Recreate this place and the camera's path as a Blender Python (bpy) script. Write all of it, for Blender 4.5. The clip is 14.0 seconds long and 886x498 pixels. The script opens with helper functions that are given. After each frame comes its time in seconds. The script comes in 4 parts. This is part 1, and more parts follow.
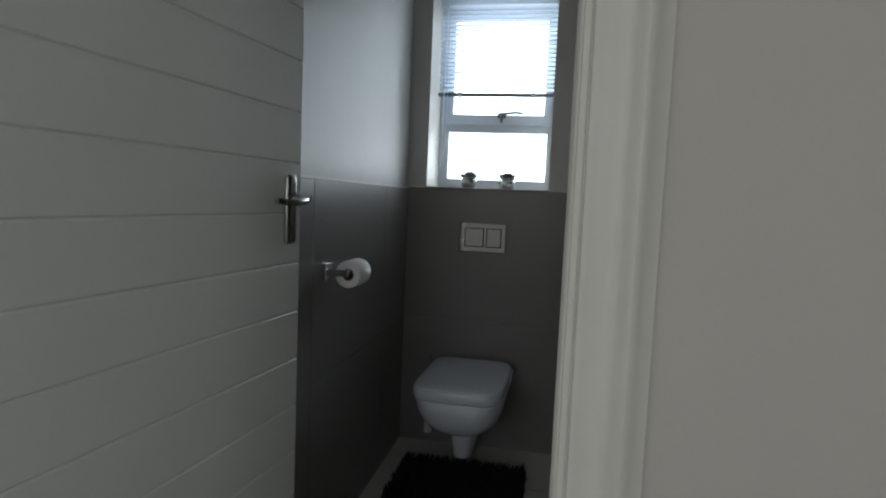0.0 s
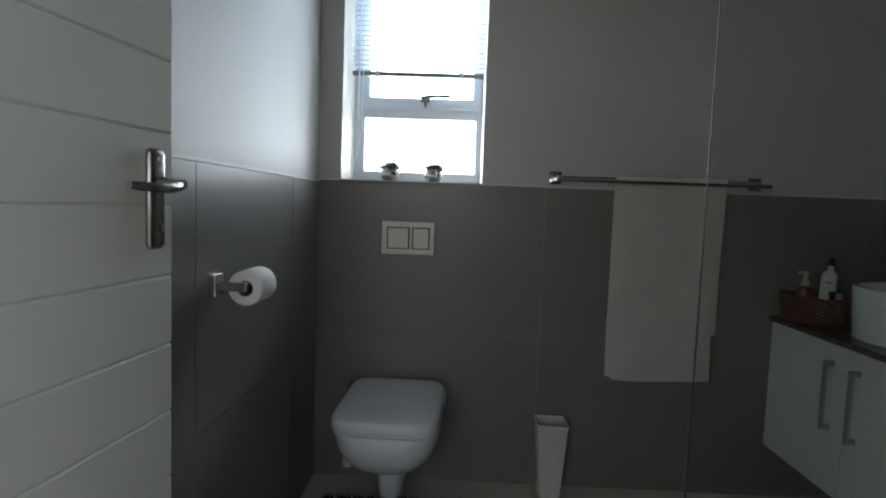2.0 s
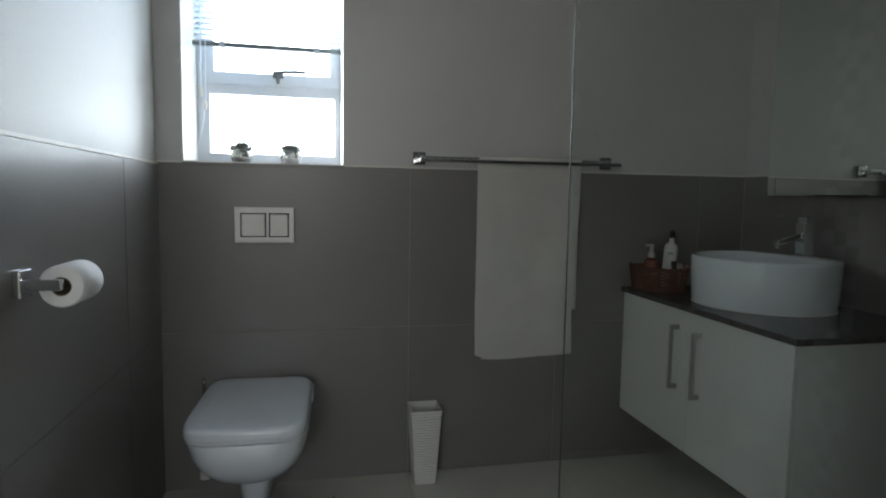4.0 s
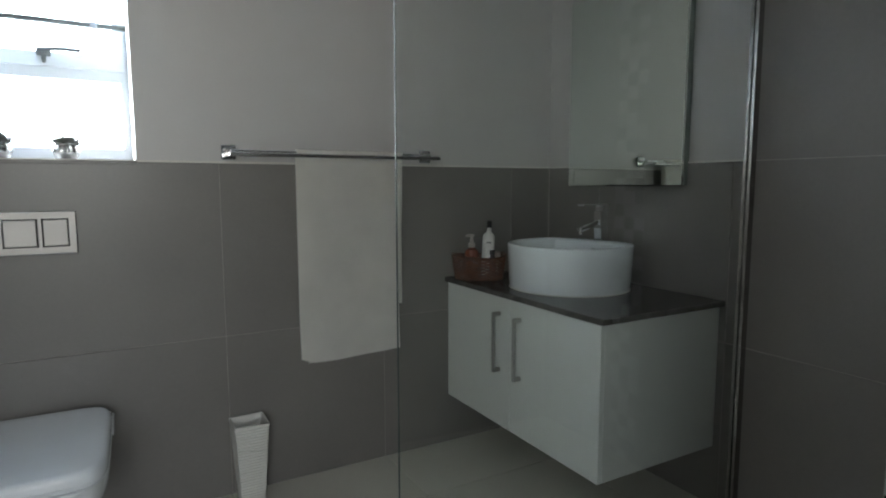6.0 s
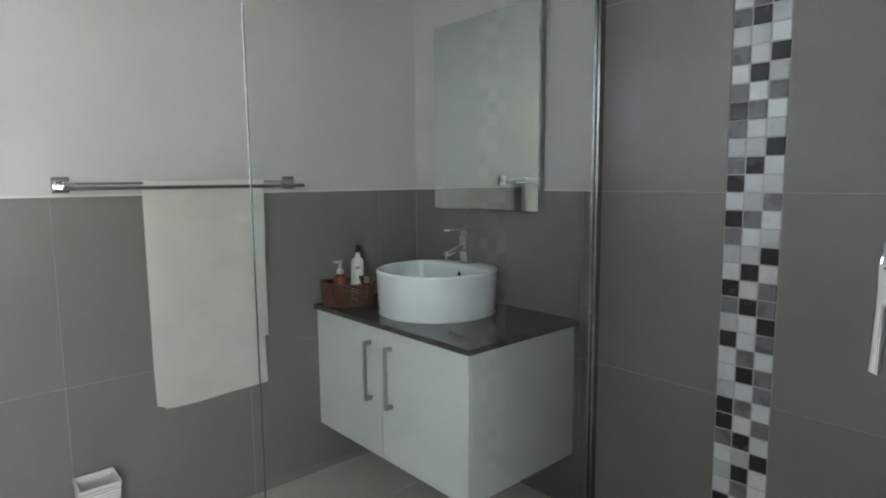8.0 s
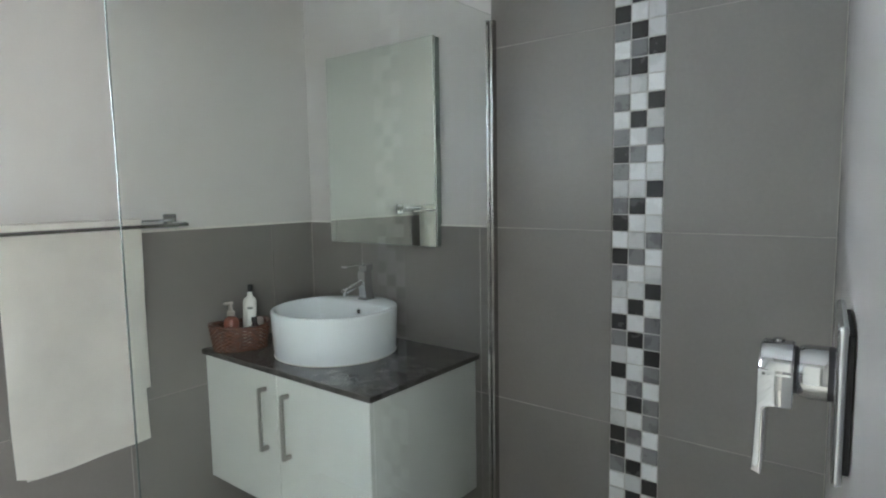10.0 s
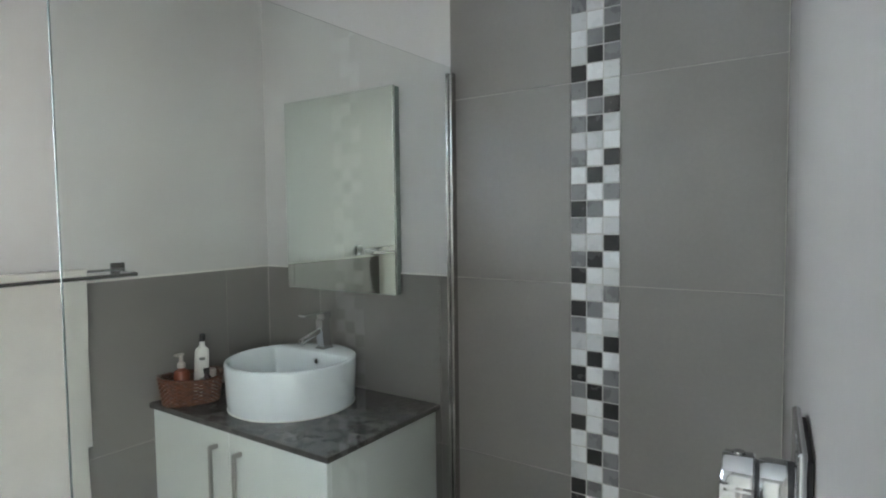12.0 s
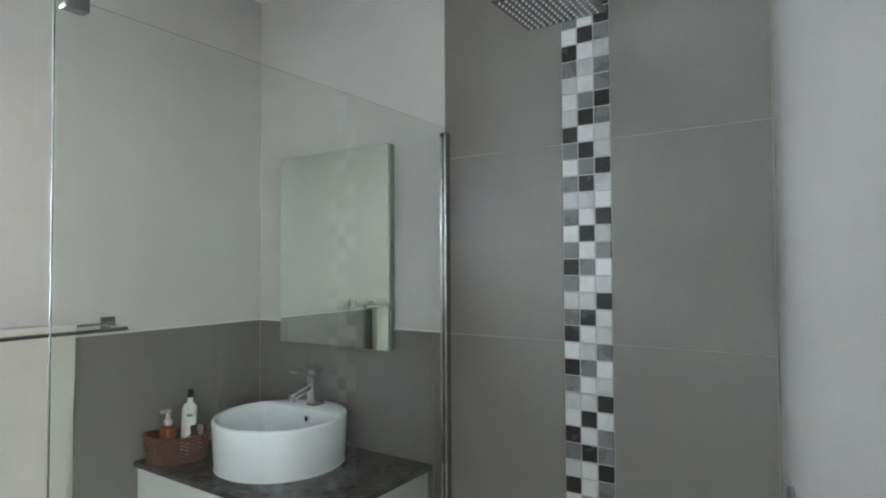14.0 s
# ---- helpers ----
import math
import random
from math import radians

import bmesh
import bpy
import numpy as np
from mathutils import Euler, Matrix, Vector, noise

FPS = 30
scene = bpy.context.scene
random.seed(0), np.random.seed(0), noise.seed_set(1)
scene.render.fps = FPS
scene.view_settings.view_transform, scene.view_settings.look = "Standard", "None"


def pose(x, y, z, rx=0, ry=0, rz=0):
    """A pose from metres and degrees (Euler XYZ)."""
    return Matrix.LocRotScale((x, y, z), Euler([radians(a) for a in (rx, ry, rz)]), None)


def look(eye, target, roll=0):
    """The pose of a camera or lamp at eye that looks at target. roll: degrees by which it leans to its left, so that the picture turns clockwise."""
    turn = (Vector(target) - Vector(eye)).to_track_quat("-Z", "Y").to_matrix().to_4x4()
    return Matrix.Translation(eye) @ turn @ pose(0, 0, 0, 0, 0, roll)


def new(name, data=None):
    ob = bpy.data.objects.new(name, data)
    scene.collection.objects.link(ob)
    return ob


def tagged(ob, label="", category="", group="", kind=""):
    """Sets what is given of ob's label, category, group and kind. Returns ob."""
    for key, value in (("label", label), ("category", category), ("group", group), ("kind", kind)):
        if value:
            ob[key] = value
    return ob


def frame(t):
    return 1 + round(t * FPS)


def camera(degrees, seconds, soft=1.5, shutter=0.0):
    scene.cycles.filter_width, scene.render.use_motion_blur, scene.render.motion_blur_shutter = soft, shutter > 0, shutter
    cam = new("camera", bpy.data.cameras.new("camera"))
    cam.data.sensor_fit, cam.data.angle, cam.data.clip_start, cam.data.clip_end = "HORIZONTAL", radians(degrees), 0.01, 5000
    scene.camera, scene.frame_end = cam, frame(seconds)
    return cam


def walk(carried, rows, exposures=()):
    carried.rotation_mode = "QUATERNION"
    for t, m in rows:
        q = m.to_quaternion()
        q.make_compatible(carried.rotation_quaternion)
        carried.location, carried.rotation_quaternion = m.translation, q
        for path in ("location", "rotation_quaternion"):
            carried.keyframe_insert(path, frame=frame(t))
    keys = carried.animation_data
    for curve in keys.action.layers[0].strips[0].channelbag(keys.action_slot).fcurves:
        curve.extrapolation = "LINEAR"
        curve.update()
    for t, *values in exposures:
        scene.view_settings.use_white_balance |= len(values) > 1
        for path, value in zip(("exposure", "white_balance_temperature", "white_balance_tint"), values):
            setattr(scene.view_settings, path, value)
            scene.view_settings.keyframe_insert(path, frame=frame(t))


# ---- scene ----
cam = camera(74.2, 14.0, 2.0)
PATH = [
    (0, (0.667, -2.62, 1.153), (0.301, -0.662, 0.981), 2.4),
    (0.5, (0.625, -2.481, 1.159), (0.261, -0.523, 0.985), 2.8),
    (1, (0.589, -2.385, 1.161), (0.259, -0.419, 0.994), 2.7),
    (1.5, (0.578, -2.326, 1.138), (0.37, -0.343, 0.984), 2.3),
    (2, (0.552, -2.276, 1.122), (0.502, -0.283, 0.969), 2.1),
    (2.5, (0.544, -2.246, 1.115), (0.623, -0.254, 0.961), 1.9),
    (5, (0.558, -2.144, 1.088), (1.25, -0.28, 0.876), 0.4),
    (5.5, (0.555, -2.123, 1.109), (1.413, -0.329, 0.887), 0.2),
    (6, (0.558, -2.123, 1.127), (1.536, -0.392, 0.908), -0.1),
    (6.5, (0.55, -2.121, 1.149), (1.645, -0.463, 0.928), -0.2),
    (7, (0.565, -2.129, 1.181), (1.743, -0.528, 0.954), -0.3),
    (7.5, (0.583, -2.129, 1.215), (1.832, -0.585, 0.981), -0.5),
    (8, (0.585, -2.123, 1.243), (1.909, -0.643, 1.008), -0.5),
    (8.5, (0.593, -2.108, 1.272), (1.988, -0.696, 1.029), -0.5),
    (9, (0.603, -2.107, 1.292), (2.063, -0.761, 1.056), -0.7),
    (11.5, (0.628, -2.09, 1.393), (2.267, -0.952, 1.255), -0.7),
    (12, (0.631, -2.09, 1.407), (2.279, -0.963, 1.297), -0.7),
    (12.5, (0.633, -2.092, 1.404), (2.287, -0.97, 1.337), -0.5),
    (13, (0.638, -2.093, 1.421), (2.295, -0.974, 1.38), -0.5),
    (13.5, (0.634, -2.09, 1.429), (2.296, -0.977, 1.433), -0.4),
    (14, (0.629, -2.096, 1.432), (2.29, -0.984, 1.488), -0.3),
]
EXPOSURES = [(0.0, -0.7), (0.5, -0.75), (1.0, -0.5), (1.5, -0.25), (2.5, 0.08), (5.0, 0.8), (6.5, 1.45), (7.5, 1.97), (9.0, 2.52), (11.5, 2.58), (14.0, 2.58)]
walk(cam, [(t, look(eye, target, roll)) for t, eye, target, roll in PATH], EXPOSURES)

# ------------------------------------------------------------------ world and light
world = bpy.data.worlds.new("sky")
scene.world = world
world.use_nodes = True
wn = world.node_tree.nodes
sky = wn.new("ShaderNodeTexSky")
sky.sky_type = "NISHITA"
sky.sun_disc = False
sky.sun_elevation = radians(38)
sky.sun_rotation = radians(200)
wn["Background"].inputs["Strength"].default_value = 0.1
world.node_tree.links.new(sky.outputs["Color"], wn["Background"].inputs["Color"])


def area_lamp(name, m, sx, sy, watts, colour):
    data = bpy.data.lights.new(name, "AREA")
    data.shape, data.size, data.size_y = "RECTANGLE", sx, sy
    data.energy, data.color = watts, colour
    ob = new(name, data)
    ob.matrix_world = m
    return ob


# daylight in the bathroom window; three unseen lamps added to brighten the hall
area_lamp("window_daylight", look((-0.45, 1.5, 1.75), (-0.45, -1.0, 1.7)), 3.1, 2.2, 330, (0.82, 0.92, 1.0))
area_lamp("hall_fill_south", look((-0.3, -6.5, 1.77), (-0.3, -2.0, 1.77)), 3.4, 1.35, 36, (0.93, 0.97, 1.0))
area_lamp("hall_fill_west", look((-2.25, -5.0, 1.6), (0.0, -5.0, 1.6)), 1.9, 1.6, 15, (0.95, 0.98, 1.0))
area_lamp("hall_fill_east", look((2.72, -5.0, 1.6), (0.0, -5.0, 1.6)), 1.9, 1.6, 34, (0.95, 0.98, 1.0))


# ------------------------------------------------------------------ materials
def mat(name, base, rough=0.5, metal=0.0, vary=0.08, scale=3.0, grain=60.0, bump=0.02, spec=0.5,
        rough_vary=0.06, random_vary=0.0, dark=None, coat=0.0):
    m = bpy.data.materials.new(name)
    m.use_nodes = True
    nt = m.node_tree
    b = nt.nodes["Principled BSDF"]
    b.inputs["Metallic"].default_value = metal
    b.inputs["Specular IOR Level"].default_value = spec
    b.inputs["Coat Weight"].default_value = coat
    tc = nt.nodes.new("ShaderNodeTexCoord")
    n1 = nt.nodes.new("ShaderNodeTexNoise")
    n1.inputs["Scale"].default_value = scale
    n1.inputs["Detail"].default_value = 5
    n2 = nt.nodes.new("ShaderNodeTexNoise")
    n2.inputs["Scale"].default_value = grain
    n2.inputs["Detail"].default_value = 3
    where = tc.outputs["Object"]
    if random_vary:
        shift = nt.nodes.new("ShaderNodeVectorMath")
        shift.operation = "MULTIPLY_ADD"
        nt.links.new(nt.nodes.new("ShaderNodeObjectInfo").outputs["Random"], shift.inputs[0])
        shift.inputs[1].default_value = (37.0, 53.0, 71.0)
        nt.links.new(where, shift.inputs[2])
        where = shift.outputs["Vector"]
    for n in (n1, n2):
        nt.links.new(where, n.inputs["Vector"])
    add = nt.nodes.new("ShaderNodeMath")
    add.operation = "MULTIPLY_ADD"
    nt.links.new(n2.outputs["Fac"], add.inputs[0])
    add.inputs[1].default_value = 0.35
    nt.links.new(n1.outputs["Fac"], add.inputs[2])
    value = add.outputs[0]
    if random_vary:
        info = nt.nodes.new("ShaderNodeObjectInfo")
        radd = nt.nodes.new("ShaderNodeMath")
        radd.operation = "MULTIPLY_ADD"
        nt.links.new(info.outputs["Random"], radd.inputs[0])
        radd.inputs[1].default_value = random_vary
        nt.links.new(value, radd.inputs[2])
        value = radd.outputs[0]
    ramp = nt.nodes.new("ShaderNodeValToRGB")
    lo = dark if dark else tuple(c * (1 - vary) for c in base)
    hi = tuple(min(1, c * (1 + vary * 0.7)) for c in base)
    ramp.color_ramp.elements[0].position = 0.45
    ramp.color_ramp.elements[1].position = 0.95
    ramp.color_ramp.elements[0].color = (*lo, 1)
    ramp.color_ramp.elements[1].color = (*hi, 1)
    nt.links.new(value, ramp.inputs["Fac"])
    nt.links.new(ramp.outputs["Color"], b.inputs["Base Color"])
    rr = nt.nodes.new("ShaderNodeMapRange")
    rr.inputs["To Min"].default_value = max(0, rough - rough_vary)
    rr.inputs["To Max"].default_value = min(1, rough + rough_vary)
    nt.links.new(n1.outputs["Fac"], rr.inputs["Value"])
    nt.links.new(rr.outputs["Result"], b.inputs["Roughness"])
    if bump:
        bp = nt.nodes.new("ShaderNodeBump")
        bp.inputs["Strength"].default_value = bump
        bp.inputs["Distance"].default_value = 0.002
        nt.links.new(n2.outputs["Fac"], bp.inputs["Height"])
        nt.links.new(bp.outputs["Normal"], b.inputs["Normal"])
    return m


def glass_mat(name, colour, rough=0.0, ior=1.45):
    m = bpy.data.materials.new(name)
    m.use_nodes = True
    b = m.node_tree.nodes["Principled BSDF"]
    b.inputs["Base Color"].default_value = (*colour, 1)
    b.inputs["Transmission Weight"].default_value = 1
    b.inputs["Roughness"].default_value = rough
    b.inputs["IOR"].default_value = ior
    return m


PAINT = mat("wall_paint", (0.565, 0.552, 0.545), 0.38, vary=0.05, scale=1.6, grain=140, bump=0.06)
PAINT_GLOSS = mat("sheen_wall_paint", (0.54, 0.535, 0.51), 0.5, vary=0.05, scale=1.6, grain=140, bump=0.05)
REVEAL = mat("reveal_paint", (0.72, 0.70, 0.64), 0.45, vary=0.05, scale=4, grain=120, bump=0.05)
HALL_PAINT = mat("hall_paint", (0.43, 0.408, 0.378), 0.6, vary=0.04, scale=2, grain=160, bump=0.08)
CEIL = mat("ceiling_paint", (0.8, 0.8, 0.78), 0.7, vary=0.03, scale=2, grain=120, bump=0.04)
TILE = mat("taupe_porcelain", (0.205, 0.193, 0.183), 0.34, vary=0.09, scale=2.2, grain=90, bump=0.03, random_vary=0.12)
GROUT = mat("pale_grout", (0.36, 0.34, 0.31), 0.8, vary=0.15, scale=20, grain=200, bump=0.1)
MOSAIC_GROUT = mat("mosaic_grout", (0.46, 0.45, 0.43), 0.8, vary=0.1, scale=20, grain=200, bump=0.1)
FLOOR_TILE = mat("cream_porcelain", (0.56, 0.54, 0.48), 0.3, vary=0.06, scale=3, grain=90, bump=0.02, random_vary=0.1)
FLOOR_GROUT = mat("floor_grout", (0.33, 0.31, 0.27), 0.85, vary=0.15, scale=20, grain=200, bump=0.1)
DOOR = mat("white_door_enamel", (0.73, 0.745, 0.70), 0.33, vary=0.035, scale=2.5, grain=45, bump=0.03)
TRIM = mat("cream_trim_enamel", (0.56, 0.55, 0.51), 0.4, vary=0.05, scale=5, grain=60, bump=0.05)
# white jamb enamel, its base greyed to imitate the dark room it reflects
JAMB = mat("shaded_jamb_enamel", (0.34, 0.34, 0.32), 0.08, vary=0.05, scale=9, grain=40, bump=0.08)
CHROME = mat("chrome", (0.76, 0.77, 0.79), 0.06, metal=1, vary=0.03, scale=8, grain=80, bump=0.0, rough_vary=0.03)
MIRROR_CHROME = mat("polished_chrome", (0.6, 0.61, 0.63), 0.02, metal=1, vary=0.03, scale=9, grain=80, bump=0.0, rough_vary=0.01)
# darker copy of the chrome; dim reflections are put into its colour
SHADED_CHROME = mat("shaded_chrome", (0.5, 0.51, 0.53), 0.06, metal=1, vary=0.04, scale=9, grain=80, bump=0.0, rough_vary=0.02)
SATIN = mat("satin_steel", (0.4, 0.39, 0.38), 0.24, metal=1, vary=0.08, scale=20, grain=150, bump=0.01)
CATCH = mat("dark_catch_metal", (0.17, 0.19, 0.20), 0.45, vary=0.15, scale=20, grain=120, bump=0.01)
HANDLE = mat("brushed_handle_steel", (0.45, 0.44, 0.42), 0.5, metal=0.9, vary=0.06, scale=20, grain=200, bump=0.02)
NOZZLE = mat("pale_nozzle_rubber", (0.5, 0.5, 0.5), 0.5, vary=0.1, scale=20, grain=100, bump=0.0)
DARK = mat("dark_rubber", (0.02, 0.02, 0.022), 0.55, vary=0.2, scale=20, grain=100, bump=0.03)
CERAMIC = mat("white_ceramic", (0.79, 0.83, 0.86), 0.1, vary=0.02, scale=3, grain=30, bump=0.0, coat=0.3, rough_vary=0.03)
SEAT = mat("white_seat_plastic", (0.72, 0.75, 0.79), 0.12, vary=0.02, scale=4, grain=60, bump=0.0)
UPVC = mat("white_aluminium", (0.62, 0.66, 0.72), 0.35, vary=0.03, scale=5, grain=60, bump=0.01)
SLAT = mat("white_slat_enamel", (0.75, 0.8, 0.86), 0.4, vary=0.03, scale=5, grain=60, bump=0.0)
sn = SLAT.node_tree
tr = sn.nodes.new("ShaderNodeBsdfTranslucent")
tr.inputs["Color"].default_value = (0.8, 0.86, 0.92, 1)
mx_ = sn.nodes.new("ShaderNodeMixShader")
mx_.inputs["Fac"].default_value = 0.55
sn.links.new(sn.nodes["Principled BSDF"].outputs["BSDF"], mx_.inputs[1])
sn.links.new(tr.outputs["BSDF"], mx_.inputs[2])
sn.links.new(mx_.outputs["Shader"], sn.nodes["Material Output"].inputs["Surface"])
BAR_GREY = mat("grey_blind_rail", (0.19, 0.23, 0.245), 0.45, vary=0.08, scale=6, grain=60, bump=0.01)
WHITE_PLASTIC = mat("white_plastic", (0.74, 0.73, 0.69), 0.45, vary=0.04, scale=6, grain=60, bump=0.02)
PAPER = mat("tissue_paper", (0.85, 0.84, 0.83), 0.95, vary=0.05, scale=15, grain=120, bump=0.25)
CARD = mat("cardboard_core", (0.28, 0.2, 0.13), 0.9, vary=0.1, scale=20, grain=120, bump=0.1)
CABINET = mat("white_melamine", (0.73, 0.75, 0.72), 0.3, vary=0.025, scale=2, grain=50, bump=0.015)
GRANITE = mat("dark_grey_granite", (0.085, 0.08, 0.077), 0.2, vary=0.4, scale=26, grain=190, bump=0.01, dark=(0.04, 0.037, 0.036))
gt = GRANITE.node_tree
vein = gt.nodes.new("ShaderNodeTexNoise")
vein.inputs["Scale"].default_value = 15
vein.inputs["Detail"].default_value = 7
vein.inputs["Distortion"].default_value = 1.6
crack = gt.nodes.new("ShaderNodeValToRGB")
for pos, val in ((0.0, 0.0), (0.485, 0.0), (0.5, 0.75), (0.515, 0.0)):
    e = crack.color_ramp.elements[0] if pos == 0.0 else crack.color_ramp.elements.new(pos)
    e.position, e.color = pos, (val, val, val, 1)
crack.color_ramp.elements[-1].color = (0, 0, 0, 1)
patch = gt.nodes.new("ShaderNodeTexNoise")
patch.inputs["Scale"].default_value = 9
where = gt.nodes.new("ShaderNodeMapRange")
where.inputs["From Min"].default_value, where.inputs["From Max"].default_value = 0.47, 0.62
mul = gt.nodes.new("ShaderNodeMath")
mul.operation = "MULTIPLY"
blend = gt.nodes.new("ShaderNodeMixRGB")
blend.inputs["Color2"].default_value = (0.24, 0.225, 0.205, 1)
gb = gt.nodes["Principled BSDF"]
gtc = gt.nodes.new("ShaderNodeTexCoord")
for n in (vein, patch):
    gt.links.new(gtc.outputs["Object"], n.inputs["Vector"])
gt.links.new(vein.outputs["Fac"], crack.inputs["Fac"])
gt.links.new(patch.outputs["Fac"], where.inputs["Value"])
gt.links.new(crack.outputs["Color"], mul.inputs[0])
gt.links.new(where.outputs["Result"], mul.inputs[1])
gt.links.new(mul.outputs[0], blend.inputs["Fac"])
gt.links.new(gb.inputs["Base Color"].links[0].from_socket, blend.inputs["Color1"])
gt.links.new(blend.outputs["Color"], gb.inputs["Base Color"])
TOWEL = mat("cream_terry", (0.92, 0.905, 0.86), 0.95, vary=0.06, scale=7, grain=420, bump=0.3)
WICKER = mat("brown_wicker", (0.165, 0.054, 0.022), 0.3, vary=0.3, scale=55, grain=140, bump=0.1, dark=(0.035, 0.012, 0.007))
RUG = mat("black_shag", (0.014, 0.014, 0.015), 0.95, vary=0.4, scale=20, grain=140, bump=0.3)
AMBER = mat("amber_soap", (0.21, 0.055, 0.028), 0.2, vary=0.1, scale=12, grain=60, bump=0.0)
PUMP = mat("peach_plastic", (0.52, 0.46, 0.42), 0.4, vary=0.04, scale=12, grain=60, bump=0.0)
LABEL = mat("paper_label", (0.7, 0.69, 0.66), 0.6, vary=0.04, scale=12, grain=60, bump=0.0)
INK = mat("grey_ink", (0.22, 0.23, 0.22), 0.6, vary=0.1, scale=12, grain=60, bump=0.0)
SILVER = mat("silver_pot_glaze", (0.52, 0.52, 0.52), 0.2, metal=1, vary=0.15, scale=30, grain=80, bump=0.05)
LEAF = mat("succulent_leaf", (0.34, 0.34, 0.33), 0.32, metal=0.5, vary=0.5, scale=30, grain=90, bump=0.05)
MIRROR = mat("mirror_silver", (0.78, 0.84, 0.80), 0.012, metal=1, vary=0.01, scale=2, grain=40, bump=0.0, rough_vary=0.008)
MIRROR_EDGE = mat("mirror_backing", (0.2, 0.24, 0.22), 0.35, vary=0.1, scale=10, grain=60, bump=0.0)
M_WHITE = mat("mosaic_white", (0.64, 0.65, 0.66), 0.28, vary=0.05, scale=20, grain=70, bump=0.03, random_vary=0.35)
M_PALE = mat("mosaic_pale", (0.47, 0.48, 0.49), 0.28, vary=0.08, scale=20, grain=70, bump=0.03, random_vary=0.35)
M_GREY = mat("mosaic_grey", (0.155, 0.153, 0.16), 0.28, vary=0.14, scale=20, grain=70, bump=0.03, random_vary=0.4)
M_DARK = mat("mosaic_charcoal", (0.028, 0.027, 0.028), 0.26, vary=0.2, scale=20, grain=70, bump=0.03, random_vary=0.3)
GLASS = glass_mat("shower_glass", (0.955, 0.985, 0.965))
PANE = glass_mat("window_glass", (0.97, 0.985, 0.99))
GLASS_EDGE = mat("glass_edge", (0.07, 0.09, 0.085), 0.45, spec=0.3, vary=0.05, scale=8, grain=60, bump=0.0)


# ------------------------------------------------------------------ mesh helpers
def bm_box(bm, x0, x1, y0, y1, z0, z1):
    vs = [bm.verts.new(p) for p in ((x0, y0, z0), (x1, y0, z0), (x1, y1, z0), (x0, y1, z0),
                                    (x0, y0, z1), (x1, y0, z1), (x1, y1, z1), (x0, y1, z1))]
    return [bm.faces.new([vs[i] for i in f]) for f in
            ((3, 2, 1, 0), (4, 5, 6, 7), (0, 1, 5, 4), (1, 2, 6, 5), (2, 3, 7, 6), (3, 0, 4, 7))]


def box(x0, x1, y0, y1, z0, z1, bevel=0.0, seg=2):
    bm = bmesh.new()
    bm_box(bm, min(x0, x1), max(x0, x1), min(y0, y1), max(y0, y1), min(z0, z1), max(z0, z1))
    if bevel:
        bmesh.ops.bevel(bm, geom=bm.edges[:], offset=bevel, segments=seg, profile=0.5, affect="EDGES")
    return bm


def prism(outline, z0, z1, bevel=0.0):
    """An upright prism over an outline of (x, y) corners, counter-clockwise."""
    bm = bmesh.new()
    lo = [bm.verts.new((x, y, z0)) for x, y in outline]
    hi = [bm.verts.new((x, y, z1)) for x, y in outline]
    n = len(lo)
    bm.faces.new(lo[::-1])
    bm.faces.new(hi)
    for i in range(n):
        bm.faces.new((lo[i], lo[(i + 1) % n], hi[(i + 1) % n], hi[i]))
    if bevel:
        bmesh.ops.bevel(bm, geom=bm.edges[:], offset=bevel, segments=2, profile=0.5, affect="EDGES")
    return bm


def loft(rings, cap0=True, cap1=True):
    bm = bmesh.new()
    rows = [[bm.verts.new(p) for p in ring] for ring in rings]
    n = len(rows[0])
    for a, b in zip(rows, rows[1:]):
        for i in range(n):
            bm.faces.new((a[i], a[(i + 1) % n], b[(i + 1) % n], b[i]))
    if cap0:
        bm.faces.new(rows[0][::-1])
    if cap1:
        bm.faces.new(rows[-1])
    bmesh.ops.recalc_face_normals(bm, faces=bm.faces[:])
    return bm


def circle(c, r, axis="z", n=32):
    out = []
    for i in range(n):
        a = 2 * math.pi * i / n
        u, v = r * math.cos(a), r * math.sin(a)
        d = {"x": (0, u, v), "y": (u, 0, v), "z": (u, v, 0)}[axis]
        out.append(tuple(p + q for p, q in zip(c, d)))
    return out


def turned(profile, axis="z", at=(0, 0, 0), n=32):
    """A solid of revolution from (distance along the axis, radius) pairs."""
    rings = []
    for h, r in profile:
        c = {"x": (at[0] + h, at[1], at[2]), "y": (at[0], at[1] + h, at[2]), "z": (at[0], at[1], at[2] + h)}[axis]
        rings.append(circle(c, max(r, 0.0004), axis, n))
    return loft(rings)


def oval(cx, cy, z, hx, hy, power=2.0, n=48):
    out = []
    for i in range(n):
        a = 2 * math.pi * i / n
        c, s = math.cos(a), math.sin(a)
        out.append((cx + hx * math.copysign(abs(c) ** (2 / power), c), cy + hy * math.copysign(abs(s) ** (2 / power), s), z))
    return out


